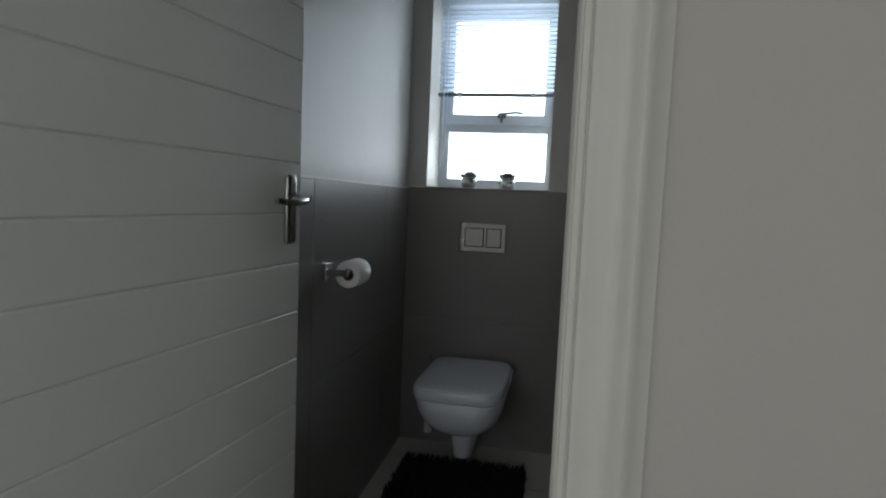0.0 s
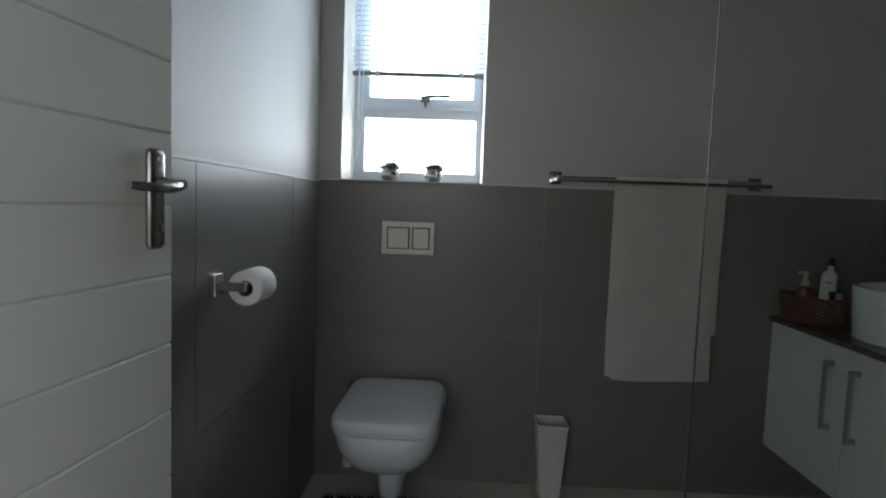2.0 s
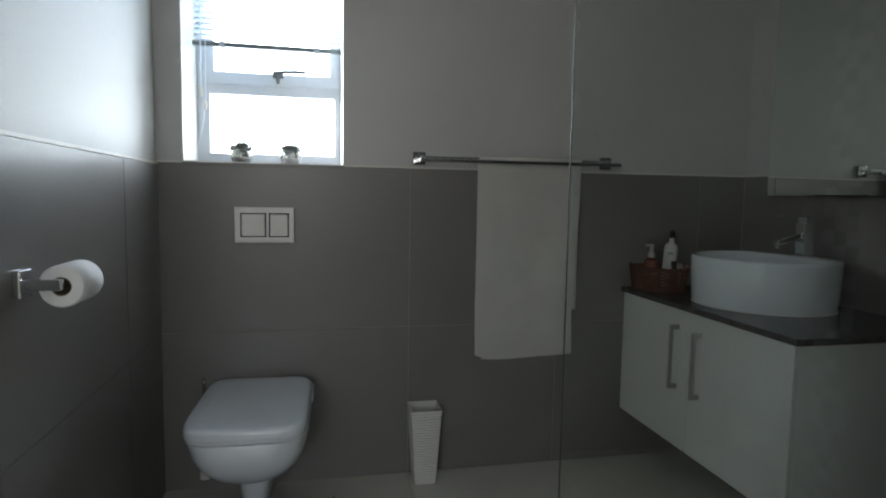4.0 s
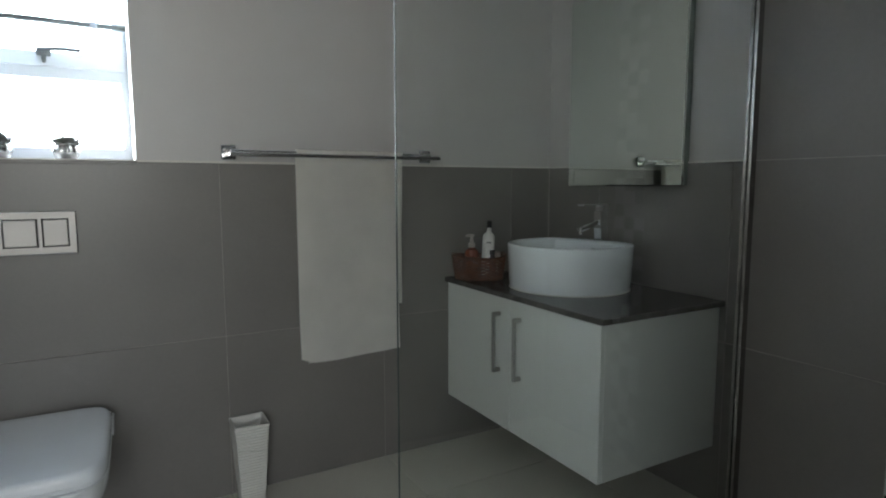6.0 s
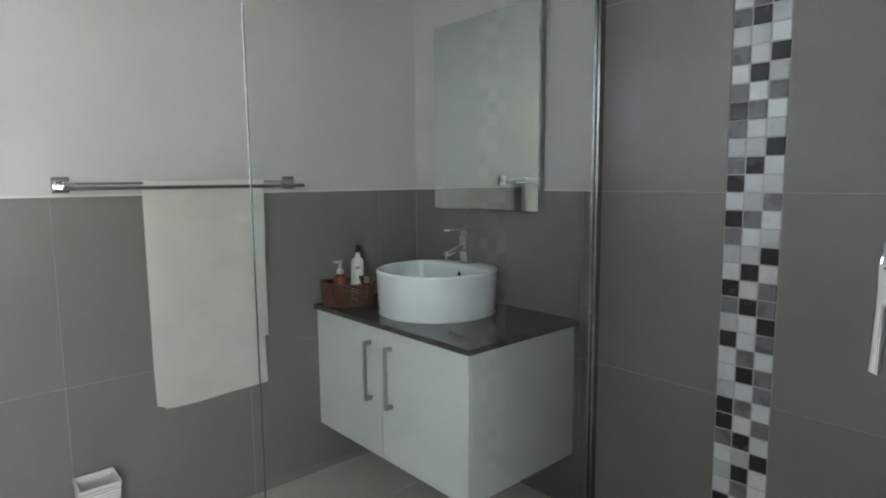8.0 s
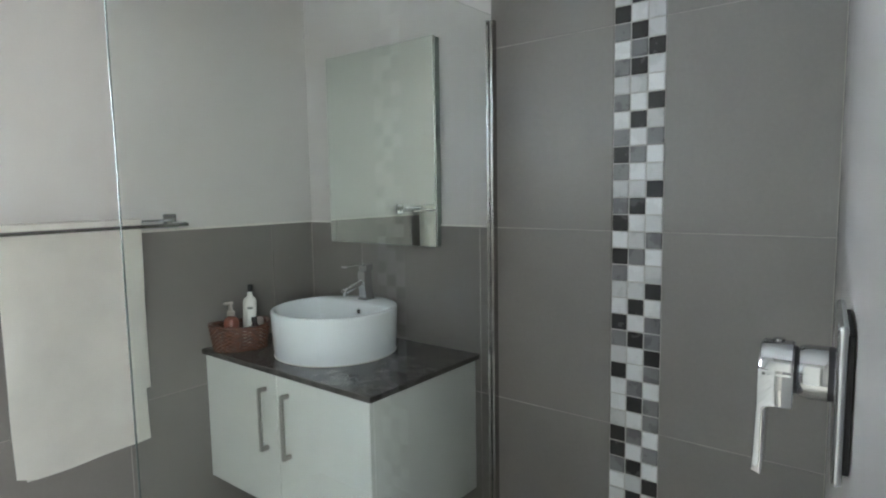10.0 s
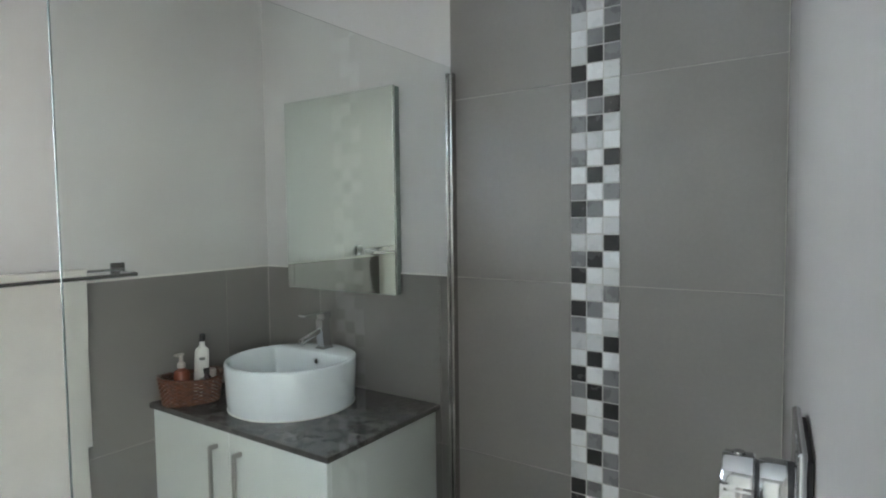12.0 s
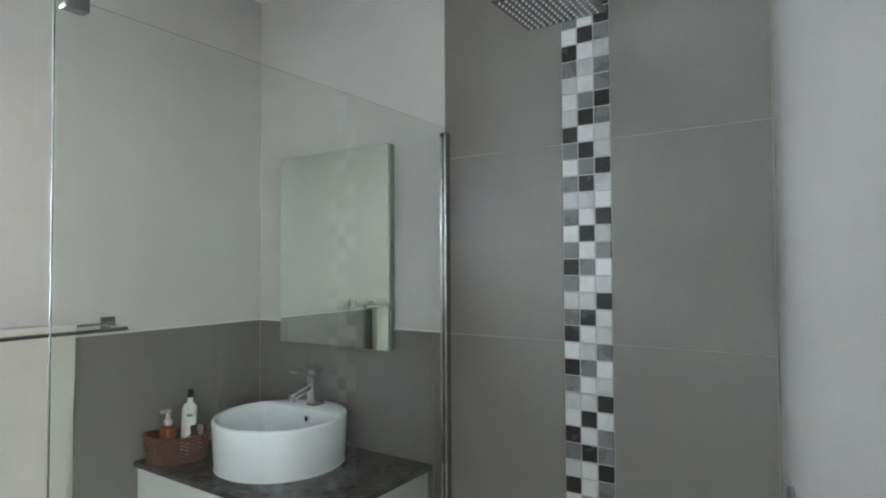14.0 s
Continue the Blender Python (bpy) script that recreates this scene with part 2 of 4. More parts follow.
def tube(points, r, n=10, square=False):
    """A pipe along points, with mitred joints."""
    rings = []
    pts = [Vector(p) for p in points]
    for i, p in enumerate(pts):
        d0 = (p - pts[i - 1]).normalized() if i else (pts[1] - p).normalized()
        d1 = (pts[i + 1] - p).normalized() if i + 1 < len(pts) else d0
        d = (d0 + d1).normalized()
        up = Vector((0, 0, 1)) if abs(d.z) < 0.9 else Vector((1, 0, 0))
        side = d.cross(up).normalized()
        up = side.cross(d)
        k = 1 / max(0.5, d.dot(d0))
        ring = []
        for j in range(n):
            a = 2 * math.pi * (j + (0.5 if square else 0)) / n
            ring.append(tuple(p + side * (r * k * math.cos(a)) + up * (r * math.sin(a))))
        rings.append(ring)
    return loft(rings)


def mesh_of(name, bm, material, smooth=None):
    me = bpy.data.meshes.new(name)
    bm.to_mesh(me)
    bm.free()
    me.materials.append(material)
    if smooth is not None:
        me.shade_smooth()
        me.set_sharp_from_angle(angle=radians(smooth))
    return me


def part(name, bm, material, parent, label="", smooth=None):
    ob = new(name, mesh_of(name, bm, material, smooth))
    ob.parent = parent
    if label:
        tagged(ob, label)
    return ob


def solid(name, bm, material, label, category, kind="", smooth=None, group=""):
    return tagged(new(name, mesh_of(name, bm, material, smooth)), label, category, group, kind)


def thing(name, label, category, at=(0, 0, 0), group=""):
    ob = new(name)
    ob.empty_display_size = 0.05
    ob.location = at
    return tagged(ob, label, category, group)


def structure(name, bm, material, label, category, smooth=None):
    return solid(name, bm, material, label, category, "structure", smooth)


# ------------------------------------------------------------------ structure
W, FRONT_R, FRONT_L, TOP = 2.32, -1.98, -2.12, 2.6
FLOOR, HALL_Y = 0.02, -2.195
WAINSCOT, GLASS_Y = 1.2, -0.985
WIN_X0, WIN_X1, WIN_Z0, WIN_Z1 = 0.086, 0.638, 1.203, 2.082

floor = structure("floor", box(-2.3, 2.8, -6.55, 0.35, -0.12, FLOOR - 0.006), FLOOR_GROUT, "grouted bed under cream floor tiles", "floor")
structure("ceiling", box(-2.3, 2.8, -6.55, 0.35, TOP, TOP + 0.1), CEIL, "plain white painted ceiling", "ceiling")

bm = bmesh.new()
bm_box(bm, -0.35, WIN_X0, 0, 0.34, -0.1, TOP)
bm_box(bm, WIN_X1, 2.8, 0, 0.34, -0.1, TOP)
bm_box(bm, WIN_X0, WIN_X1, 0, 0.34, -0.1, WIN_Z0 - 0.012)
bm_box(bm, WIN_X0, WIN_X1, 0, 0.34, WIN_Z1, TOP)
wall_back = structure("wall_north", bm, PAINT, "grey-beige painted wall tiled to half height, with a window", "wall")
bm = bmesh.new()
bm_box(bm, WIN_X0, WIN_X0 + 0.003, 0.001, 0.25, WIN_Z0, WIN_Z1)
bm_box(bm, WIN_X1 - 0.003, WIN_X1, 0.001, 0.25, WIN_Z0, WIN_Z1)
bm_box(bm, WIN_X0 + 0.003, WIN_X1 - 0.003, 0.001, 0.25, WIN_Z1 - 0.003, WIN_Z1)
structure("window_reveal", bm, REVEAL, "cream painted reveal of the deep window", "wall")

wall_left = structure("wall_west", prism([(0, 0), (-0.35, 0), (-0.35, -2.11), (-0.12, -2.11), (-0.12, -1.26), (0, -1.23)], -0.1, TOP),
                      PAINT_GLOSS, "light painted wall with sheen above dark tiles", "wall")
wall_right = structure("wall_east", box(W, W + 0.2, HALL_Y, 0, -0.1, TOP), PAINT, "painted wall, tiled full height in the shower", "wall")
JX, JZ = 0.722, 2.06
front = prism([(JX, HALL_Y), (W, HALL_Y), (W, FRONT_R), (JX, FRONT_L)], -0.1, TOP)
wall_front = structure("wall_south", front, HALL_PAINT, "plain painted wall with the doorway to the hall", "wall")
structure("wall_over_door", box(-0.35, JX, HALL_Y, -2.11, JZ + 0.03, TOP), HALL_PAINT, "painted wall above the doorway", "wall")
structure("wall_south_west", box(-2.3, -0.12, HALL_Y, -2.11, -0.1, TOP), HALL_PAINT, "plain painted hall wall beside the door", "wall")

# the unseen hall, closed all round, with made-up openings for the added lamps
bm = bmesh.new()
bm_box(bm, -2.3, -2.0, -6.55, -6.4, -0.1, TOP)
bm_box(bm, 1.4, 2.8, -6.55, -6.4, -0.1, TOP)
bm_box(bm, -2.0, 1.4, -6.55, -6.4, -0.1, 1.1)
bm_box(bm, -2.0, 1.4, -6.55, -6.4, 2.45, TOP)
structure("hall_wall_south", bm, HALL_PAINT, "plain painted hall wall with an added opening for a lamp", "wall")
bm = bmesh.new()
bm_box(bm, -2.3, -2.15, -6.4, -5.95, -0.1, TOP)
bm_box(bm, -2.3, -2.15, -4.05, HALL_Y, -0.1, TOP)
bm_box(bm, -2.3, -2.15, -5.95, -4.05, -0.1, 0.8)
bm_box(bm, -2.3, -2.15, -5.95, -4.05, 2.4, TOP)
structure("hall_wall_west", bm, HALL_PAINT, "plain painted hall wall with an added opening for a lamp", "wall")
structure("hall_wall_north", box(W + 0.2, 2.6, -2.30, HALL_Y, -0.1, TOP), HALL_PAINT, "plain painted hall wall", "wall")
bm = bmesh.new()
bm_box(bm, 2.6, 2.8, -6.4, -5.95, -0.1, TOP)
bm_box(bm, 2.6, 2.8, -4.05, HALL_Y, -0.1, TOP)
bm_box(bm, 2.6, 2.8, -5.95, -4.05, -0.1, 0.8)
bm_box(bm, 2.6, 2.8, -5.95, -4.05, 2.4, TOP)
structure("hall_wall_east", bm, HALL_PAINT, "plain painted hall wall with an added opening for a lamp", "wall")

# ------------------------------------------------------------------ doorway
doorway = structure("door_frame", box(0.7105, JX - 0.0005, HALL_Y, -2.1415, 0, JZ, 0.003), JAMB, "glossy white door stop and jamb, greyed for dark reflections", "door frame")
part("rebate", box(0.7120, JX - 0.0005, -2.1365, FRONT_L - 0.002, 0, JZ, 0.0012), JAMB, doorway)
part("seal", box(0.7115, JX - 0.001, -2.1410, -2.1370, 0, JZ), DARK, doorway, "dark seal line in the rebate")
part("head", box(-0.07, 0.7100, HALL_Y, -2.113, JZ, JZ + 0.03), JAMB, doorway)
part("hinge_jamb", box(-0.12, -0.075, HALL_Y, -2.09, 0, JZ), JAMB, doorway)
part("strike_plate", box(0.7080, 0.7122, -2.1368, -2.1245, 0.965, 1.152, 0.0015), SATIN, doorway, "brushed steel strike plate")

# casing: a moulded profile (width, depth) swept up the hall side of the jamb
moulding = [(0.064, 0.0), (0.064, 0.003), (0.058, 0.0060), (0.053, 0.0120), (0.0495, 0.0168), (0.046, 0.0180), (0.0425, 0.0165), (0.039, 0.0130), (0.035, 0.0110),
            (0.031, 0.0104), (0.026, 0.0108), (0.021, 0.0120), (0.0165, 0.0138), (0.0130, 0.0152), (0.0115, 0.0152), (0.0108, 0.0136), (0.0098, 0.0136),
            (0.0090, 0.0158), (0.0060, 0.0172), (0.0045, 0.0172), (0.0038, 0.0158), (0.0028, 0.0158), (0.0015, 0.0146), (0.0, 0.0120), (0.0, 0.0)]
profile = [(0.675 + w, HALL_Y - 0.0005 - d) for w, d in moulding]
casing = structure("door_casing", prism(profile[::-1], 0, JZ + 0.05), TRIM, "cream moulded casing round the doorway", "door frame", 40)
part("head_casing", box(-0.12, 0.6745, HALL_Y - 0.016, HALL_Y - 0.0005, JZ, JZ + 0.05, 0.004), TRIM, casing)

# ------------------------------------------------------------------ the door, standing open along the west wall
DE, DH = Vector((0.064, -1.288, 0)), Vector((-0.0205, -2.043, 0))
D_LEN = (DE - DH).length
door = thing("door_1", "white planked wooden door with horizontal grooves, standing open", "door", DH)
door.rotation_euler = (0, 0, math.atan2(DE.y - DH.y, DE.x - DH.x))
tagged(door, kind="structure")
part("door_core", box(0.002, D_LEN - 0.002, 0.004, 0.040, 0.032, 2.03), DOOR, door)
G0, GP = 0.747, 0.1187
zs = [G0 + GP * k for k in range(-7, 12)]
zs = [0.03] + [z for z in zs if 0.05 < z < 2.0] + [2.032]
for z0, z1 in zip(zs, zs[1:]):
    part("plank", box(0, D_LEN, 0.0, 0.010, z0 + 0.0002, z1 - 0.0002, 0.0036, 1), DOOR, door)
handle = part("handle_plate", box(D_LEN - 0.078, D_LEN - 0.037, -0.014, 0.001, 1.033, 1.193, 0.009, 4), SATIN, door, "worn chrome handle plate", 40)
HX = D_LEN - 0.057
part("spindle", turned([(0, 0.011), (-0.012, 0.011), (-0.028, 0.0085), (-0.042, 0.0085), (-0.048, 0.007)], "y", (HX, -0.01, 1.138), 20), SATIN, handle, smooth=40)
lever = [[(HX + 0.008 - 0.128 * s, -0.047 - 0.012 * math.sin(s * 3.1) + dy * (1 - 0.25 * s), 1.137 - 0.006 * math.sin(s * 3.0) - 0.003 * s * s * s + dz * (1 - 0.35 * s))
          for dy, dz in [(0.0075 * math.cos(a), 0.010 * math.sin(a)) for a in [2 * math.pi * j / 14 for j in range(14)]]] for s in [i / 14 for i in range(15)]]
part("lever", loft(lever), SATIN, handle, "curved chrome lever", 50)
part("keyhole_ring", turned([(0.0, 0.010), (-0.003, 0.010), (-0.003, 0.007), (-0.0005, 0.006)], "y", (HX, -0.0118, 1.068), 20), SATIN, handle, smooth=40)
part("screw", turned([(0.0, 0.005), (-0.0015, 0.004)], "y", (HX, -0.0138, 1.176), 14), CHROME, handle)
part("keyhole", box(HX - 0.002, HX + 0.002, -0.0145, -0.0115, 1.061, 1.073), DARK, handle)

# ------------------------------------------------------------------ window
YF = 0.26
window = thing("window_1", "white aluminium window with an opening upper sash", "window", (0, 0, 0))
tagged(window, kind="structure")
bm = bmesh.new()
bm_box(bm, WIN_X0 + 0.003, WIN_X0 + 0.048, YF, YF + 0.06, WIN_Z0, WIN_Z1 - 0.003)
bm_box(bm, WIN_X1 - 0.028, WIN_X1 - 0.003, YF, YF + 0.06, WIN_Z0, WIN_Z1 - 0.003)
bm_box(bm, WIN_X0 + 0.048, WIN_X1 - 0.028, YF, YF + 0.06, WIN_Z0, WIN_Z0 + 0.05)
bm_box(bm, WIN_X0 + 0.048, WIN_X1 - 0.028, YF, YF + 0.06, WIN_Z1 - 0.03, WIN_Z1 - 0.003)
bm_box(bm, WIN_X0 + 0.048, WIN_X1 - 0.028, YF, YF + 0.06, 1.480, 1.525)
part("window_frame", bm, UPVC, window)
sash = bmesh.new()
bm_box(sash, 0.126, 0.154, YF - 0.012, YF + 0.03, 1.518, 2.057)
bm_box(sash, 0.592, 0.624, YF - 0.012, YF + 0.03, 1.518, 2.057)
bm_box(sash, 0.154, 0.592, YF - 0.012, YF + 0.03, 1.518, 1.565)
bm_box(sash, 0.154, 0.592, YF - 0.012, YF + 0.03, 2.012, 2.057)
sash = part("sash", sash, UPVC, window)
p1 = part("pane", box(0.13, 0.618, YF + 0.035, YF + 0.041, WIN_Z0 + 0.045, 1.483), PANE, window)
p2 = part("pane", box(0.15, 0.595, YF + 0.012, YF + 0.018, 1.558, 2.017), PANE, sash)
for p in (p1, p2):
    p.visible_shadow = False
catch = part("catch", box(0.372, 0.412, YF - 0.028, YF - 0.012, 1.548, 1.575, 0.004), CATCH, sash, "dark metal window catch", 40)
part("catch_lever", tube([(0.38, YF - 0.03, 1.566), (0.42, YF - 0.036, 1.570), (0.46, YF - 0.034, 1.573), (0.497, YF - 0.03, 1.572)], 0.007, 10), CATCH, catch, smooth=50)
part("catch_foot", turned([(0, 0.008), (-0.02, 0.006), (-0.026, 0.004)], "z", (0.392, YF - 0.022, 1.552), 14), CATCH, catch, smooth=50)
structure("window_sill", box(WIN_X0, WIN_X1, -0.008, YF, WIN_Z0 - 0.012, WIN_Z0, 0.002), TILE, "dark tiled window sill", "window sill")

# venetian blind, lowered half way
blind = thing("venetian_blind", "white venetian blind half lowered, slats open", "blind", (0, 0, 0))
BY = 0.15
part("head_rail", box(0.097, 0.633, BY - 0.013, BY + 0.013, 2.047, 2.077, 0.002), SLAT, blind)
slat_rows = [[(x, BY - 0.0125 + 0.025 * k / 4, 0.0022 * (1 - ((k - 2) / 2) ** 2) - 0.0035 * (k - 2) / 2) for k in range(5)] for x in (0.1, 0.635)]
sb = bmesh.new()
v0 = [sb.verts.new(p) for p in slat_rows[0]]
v1 = [sb.verts.new(p) for p in slat_rows[1]]
for k in range(4):
    sb.faces.new((v0[k], v1[k], v1[k + 1], v0[k + 1]))
bmesh.ops.solidify(sb, geom=sb.faces[:], thickness=0.0007)
slat_mesh = mesh_of("slat", sb, SLAT)
z = 1.665
while z < 2.045:
    s = new("slat", slat_mesh)
    s.parent = blind
    s.location = (0, 0, z)
    z += 0.0195
part("bottom_rail", box(0.098, 0.633, BY - 0.013, BY + 0.013, 1.633, 1.649, 0.003), BAR_GREY, blind, "grey bottom rail of the blind")
for x in (0.2, 0.54):
    part("ladder_cord", tube([(x, BY - 0.0135, 1.655), (x, BY - 0.0135, 2.06)], 0.0008, 6), SLAT, blind)
    part("rail_clip", box(x - 0.01, x + 0.01, BY - 0.015, BY + 0.015, 1.630, 1.652, 0.002), SLAT, blind)
part("wand", tube([(0.135, BY - 0.03, 2.06), (0.128, BY - 0.03, 1.48)], 0.0032, 8), SLAT, blind, "clear tilt wand")
cord = [(0.15, BY - 0.028, 2.06), (0.144, BY - 0.028, 1.44), (0.136, BY - 0.028, 1.36), (0.118, BY - 0.024, 1.28), (0.106, BY - 0.02, 1.215)]
part("pull_cord", tube(cord, 0.0014, 6), SLAT, blind)
part("cord_tassel", turned([(0, 0.004), (-0.012, 0.0065), (-0.036, 0.0055), (-0.04, 0.002)], "z", (0.128, BY - 0.03, 1.485), 12), WHITE_PLASTIC, blind)
part("cord_tassel", turned([(0, 0.004), (-0.012, 0.0065), (-0.03, 0.0055), (-0.034, 0.002)], "z", (0.1425, BY - 0.028, 1.432), 12), WHITE_PLASTIC, blind)


def succulent_pot(x, y, seed):
    rnd = random.Random(seed)
    pot = thing("succulent_pot", "small silver pot with a silvery succulent on the sill", "potted plant", (x, y, WIN_Z0), "pots on the window sill")
    prof = [(0.0, 0.018), (0.003, 0.022), (0.012, 0.030), (0.026, 0.035), (0.04, 0.034), (0.05, 0.028), (0.054, 0.029), (0.056, 0.027), (0.05, 0.024), (0.045, 0.002)]
    rings = []
    for h, r in prof:
        rings.append([(r * (1 + 0.05 * math.cos(9 * a)) * math.cos(a), r * (1 + 0.05 * math.cos(9 * a)) * math.sin(a), h)
                      for a in [2 * math.pi * i / 54 for i in range(54)]])
    part("pot", loft(rings), SILVER, pot, smooth=50)
    bm = bmesh.new()
    for ring, (count, tilt, size) in enumerate([(10, 6, 0.042), (9, 28, 0.040), (7, 50, 0.036), (4, 74, 0.032)]):
        for i in range(count):
            a = 2 * math.pi * (i + 0.5 * ring) / count + rnd.uniform(-0.15, 0.15)
            t = radians(tilt + rnd.uniform(-8, 8))
            size_i = size * rnd.uniform(0.85, 1.15)
            d = Vector((math.cos(a) * math.cos(t), math.sin(a) * math.cos(t), math.sin(t)))
            s = Vector((-math.sin(a), math.cos(a), 0))
            u = d.cross(s)
            base = Vector((0, 0, 0.05))
            pts = []
            for f, w in ((0.1, 0.2), (0.5, 0.42), (0.8, 0.32), (1.0, 0.02)):
                c = base + d * (size_i * f)
                for ww, uu in ((-w, 0.0), (0, -0.09), (w, 0.0), (0, 0.1)):
                    pts.append(bm.verts.new(c + s * (ww * size_i * 0.8) + u * (uu * size_i)))
            for k in range(3):
                for j in range(4):
                    bm.faces.new((pts[4 * k + j], pts[4 * k + (j + 1) % 4], pts[4 * k + 4 + (j + 1) % 4], pts[4 * k + 4 + j]))
    bmesh.ops.recalc_face_normals(bm, faces=bm.faces[:])
    part("leaves", bm, LEAF, pot, "silvery pointed rosette leaves", 60)
    pot.scale = (1.05, 1.05, 1.0)
    return pot


succulent_pot(0.268, 0.10, 3)
succulent_pot(0.444, 0.10, 8)

# ------------------------------------------------------------------ toilet
TX = 0.352
toilet = thing("toilet", "white wall-hung toilet with a closed lid", "toilet", (TX, 0, 0))
toilet.rotation_euler = (0, 0, radians(-1.6))


def d_ring(z, hw, front, back, power, n=56, cy=None):
    """A closed outline: squarish at the wall, rounder at the front."""
    mid = (front + back) / 2
    out = []
    for i in range(n):
        a = 2 * math.pi * i / n
        c, s = math.cos(a), math.sin(a)
        p = power if s < 0 else 7.0
        out.append((hw * math.copysign(abs(c) ** (2 / p), c), mid + (back - front) / 2 * math.copysign(abs(s) ** (2 / p), s), z))
    return out


pan = [d_ring(0.085, 0.044, -0.30, -0.012, 3), d_ring(0.09, 0.050, -0.306, -0.012, 3), d_ring(0.15, 0.055, -0.322, -0.012, 3),
       d_ring(0.216, 0.062, -0.335, -0.012, 3), d_ring(0.222, 0.082, -0.39, -0.012, 2.6), d_ring(0.234, 0.112, -0.432, -0.012, 2.6),
       d_ring(0.258, 0.140, -0.472, -0.012, 2.9), d_ring(0.294, 0.160, -0.502, -0.012, 3.3), d_ring(0.338, 0.171, -0.522, -0.012, 3.8),
       d_ring(0.388, 0.176, -0.531, -0.012, 4.4), d_ring(0.392, 0.173, -0.528, -0.014, 4.4)]
part("pan", loft(pan), CERAMIC, toilet, "glazed white pan", 50)
seat = [d_ring(0.3925, 0.163, -0.515, -0.050, 5), d_ring(0.3985, 0.164, -0.516, -0.048, 5), d_ring(0.399, 0.1745, -0.532, -0.04, 5.4), d_ring(0.409, 0.1755, -0.5335, -0.04, 5.4)]
part("seat", loft(seat), SEAT, toilet, smooth=50)
lid = [d_ring(0.4095, 0.1745, -0.533, -0.042, 5.4), d_ring(0.4105, 0.176, -0.535, -0.04, 5.6), d_ring(0.427, 0.1755, -0.534, -0.04, 5.6),
       d_ring(0.4345, 0.1728, -0.531, -0.042, 5.6), d_ring(0.4392, 0.168, -0.5262, -0.047, 5.6), d_ring(0.4413, 0.161, -0.5190, -0.055, 5.4), d_ring(0.442, 0.12, -0.46, -0.09, 4.4)]
part("lid", loft(lid), SEAT, toilet, "smooth closed lid", 50)
for sx in (-1, 1):
    part("hinge_button", turned([(0, 0.012), (0.008, 0.012), (0.010, 0.009)], "x", (0.164 if sx > 0 else -0.174, -0.075, 0.418), 18), CHROME, toilet, smooth=40)

part("hinge_cover", box(0.1700, 0.1805, -0.175, -0.048, 0.384, 0.412, 0.004, 3), SEAT, toilet, "white hinge cover", 50)

plate = thing("flush_plate", "chrome dual flush plate set in the dark tiles", "flush plate", (0, 0, 0))
part("plate", box(0.254, 0.463, -0.020, -0.0065, 0.920, 1.050, 0.003), MIRROR_CHROME, plate)
for x0, x1 in ((0.279, 0.362), (0.376, 0.440)):
    part("recess", box(x0 - 0.0025, x1 + 0.0025, -0.0206, -0.0196, 0.9425, 1.0275), DARK, plate, "dark gap round a button")
    part("button", box(x0, x1, -0.0255, -0.0195, 0.945, 1.025, 0.003, 3), MIRROR_CHROME, plate)

brush = thing("toilet_brush", "slim steel toilet brush hung behind the toilet", "toilet brush", (0.147, -0.035, 0))
part("bracket", box(-0.012, 0.012, 0.010, 0.0285, 0.24, 0.26, 0.003), SATIN, brush)
part("handle", turned([(0.15, 0.004), (0.40, 0.0038), (0.436, 0.0048), (0.44, 0.003)], "z", (0, 0, 0), 14), SATIN, brush, smooth=40)
part("bristle_head", turned([(0.07, 0.008), (0.075, 0.018), (0.145, 0.018), (0.152, 0.008)], "z", (0, 0, 0), 18), WHITE_PLASTIC, brush, smooth=40)

# paper holder
holder = thing("toilet_roll_holder", "chrome square toilet roll holder on the tiles", "roll holder", (0, 0, 0))
part("wall_plate", box(0.0065, 0.022, -1.009, -0.961, 0.898, 0.948, 0.003), CHROME, holder)
part("arm", box(0.022, 0.090, -1.013, -0.997, 0.913, 0.933, 0.0025), CHROME, holder)
part("spindle", box(0.072, 0.088, -0.997, -0.877, 0.914, 0.930, 0.003), CHROME, holder)
roll = thing("toilet_roll", "full white toilet roll on its holder", "toilet roll", (0.08, -0.987, 0.917))
R0, R1, RL = 0.018, 0.0405, 0.1
rr = [circle((0, 0, 0), R0, "y", 40), circle((0, 0, 0), R1 - 0.003, "y", 40), circle((0, 0.004, 0), R1, "y", 40), circle((0, RL - 0.004, 0), R1, "y", 40),
      circle((0, RL, 0), R1 - 0.003, "y", 40), circle((0, RL, 0), R0, "y", 40), circle((0, 0, 0), R0, "y", 40)]
part("paper", loft(rr, False, False), PAPER, roll, smooth=50)
cc = [circle((0, -0.0005, 0), R0, "y", 32), circle((0, RL + 0.0005, 0), R0, "y", 32), circle((0, RL + 0.0005, 0), R0 - 0.0015, "y", 32),
      circle((0, -0.0005, 0), R0 - 0.0015, "y", 32), circle((0, -0.0005, 0), R0, "y", 32)]
part("core", loft(cc, False, False), CARD, roll, "brown cardboard core", 50)

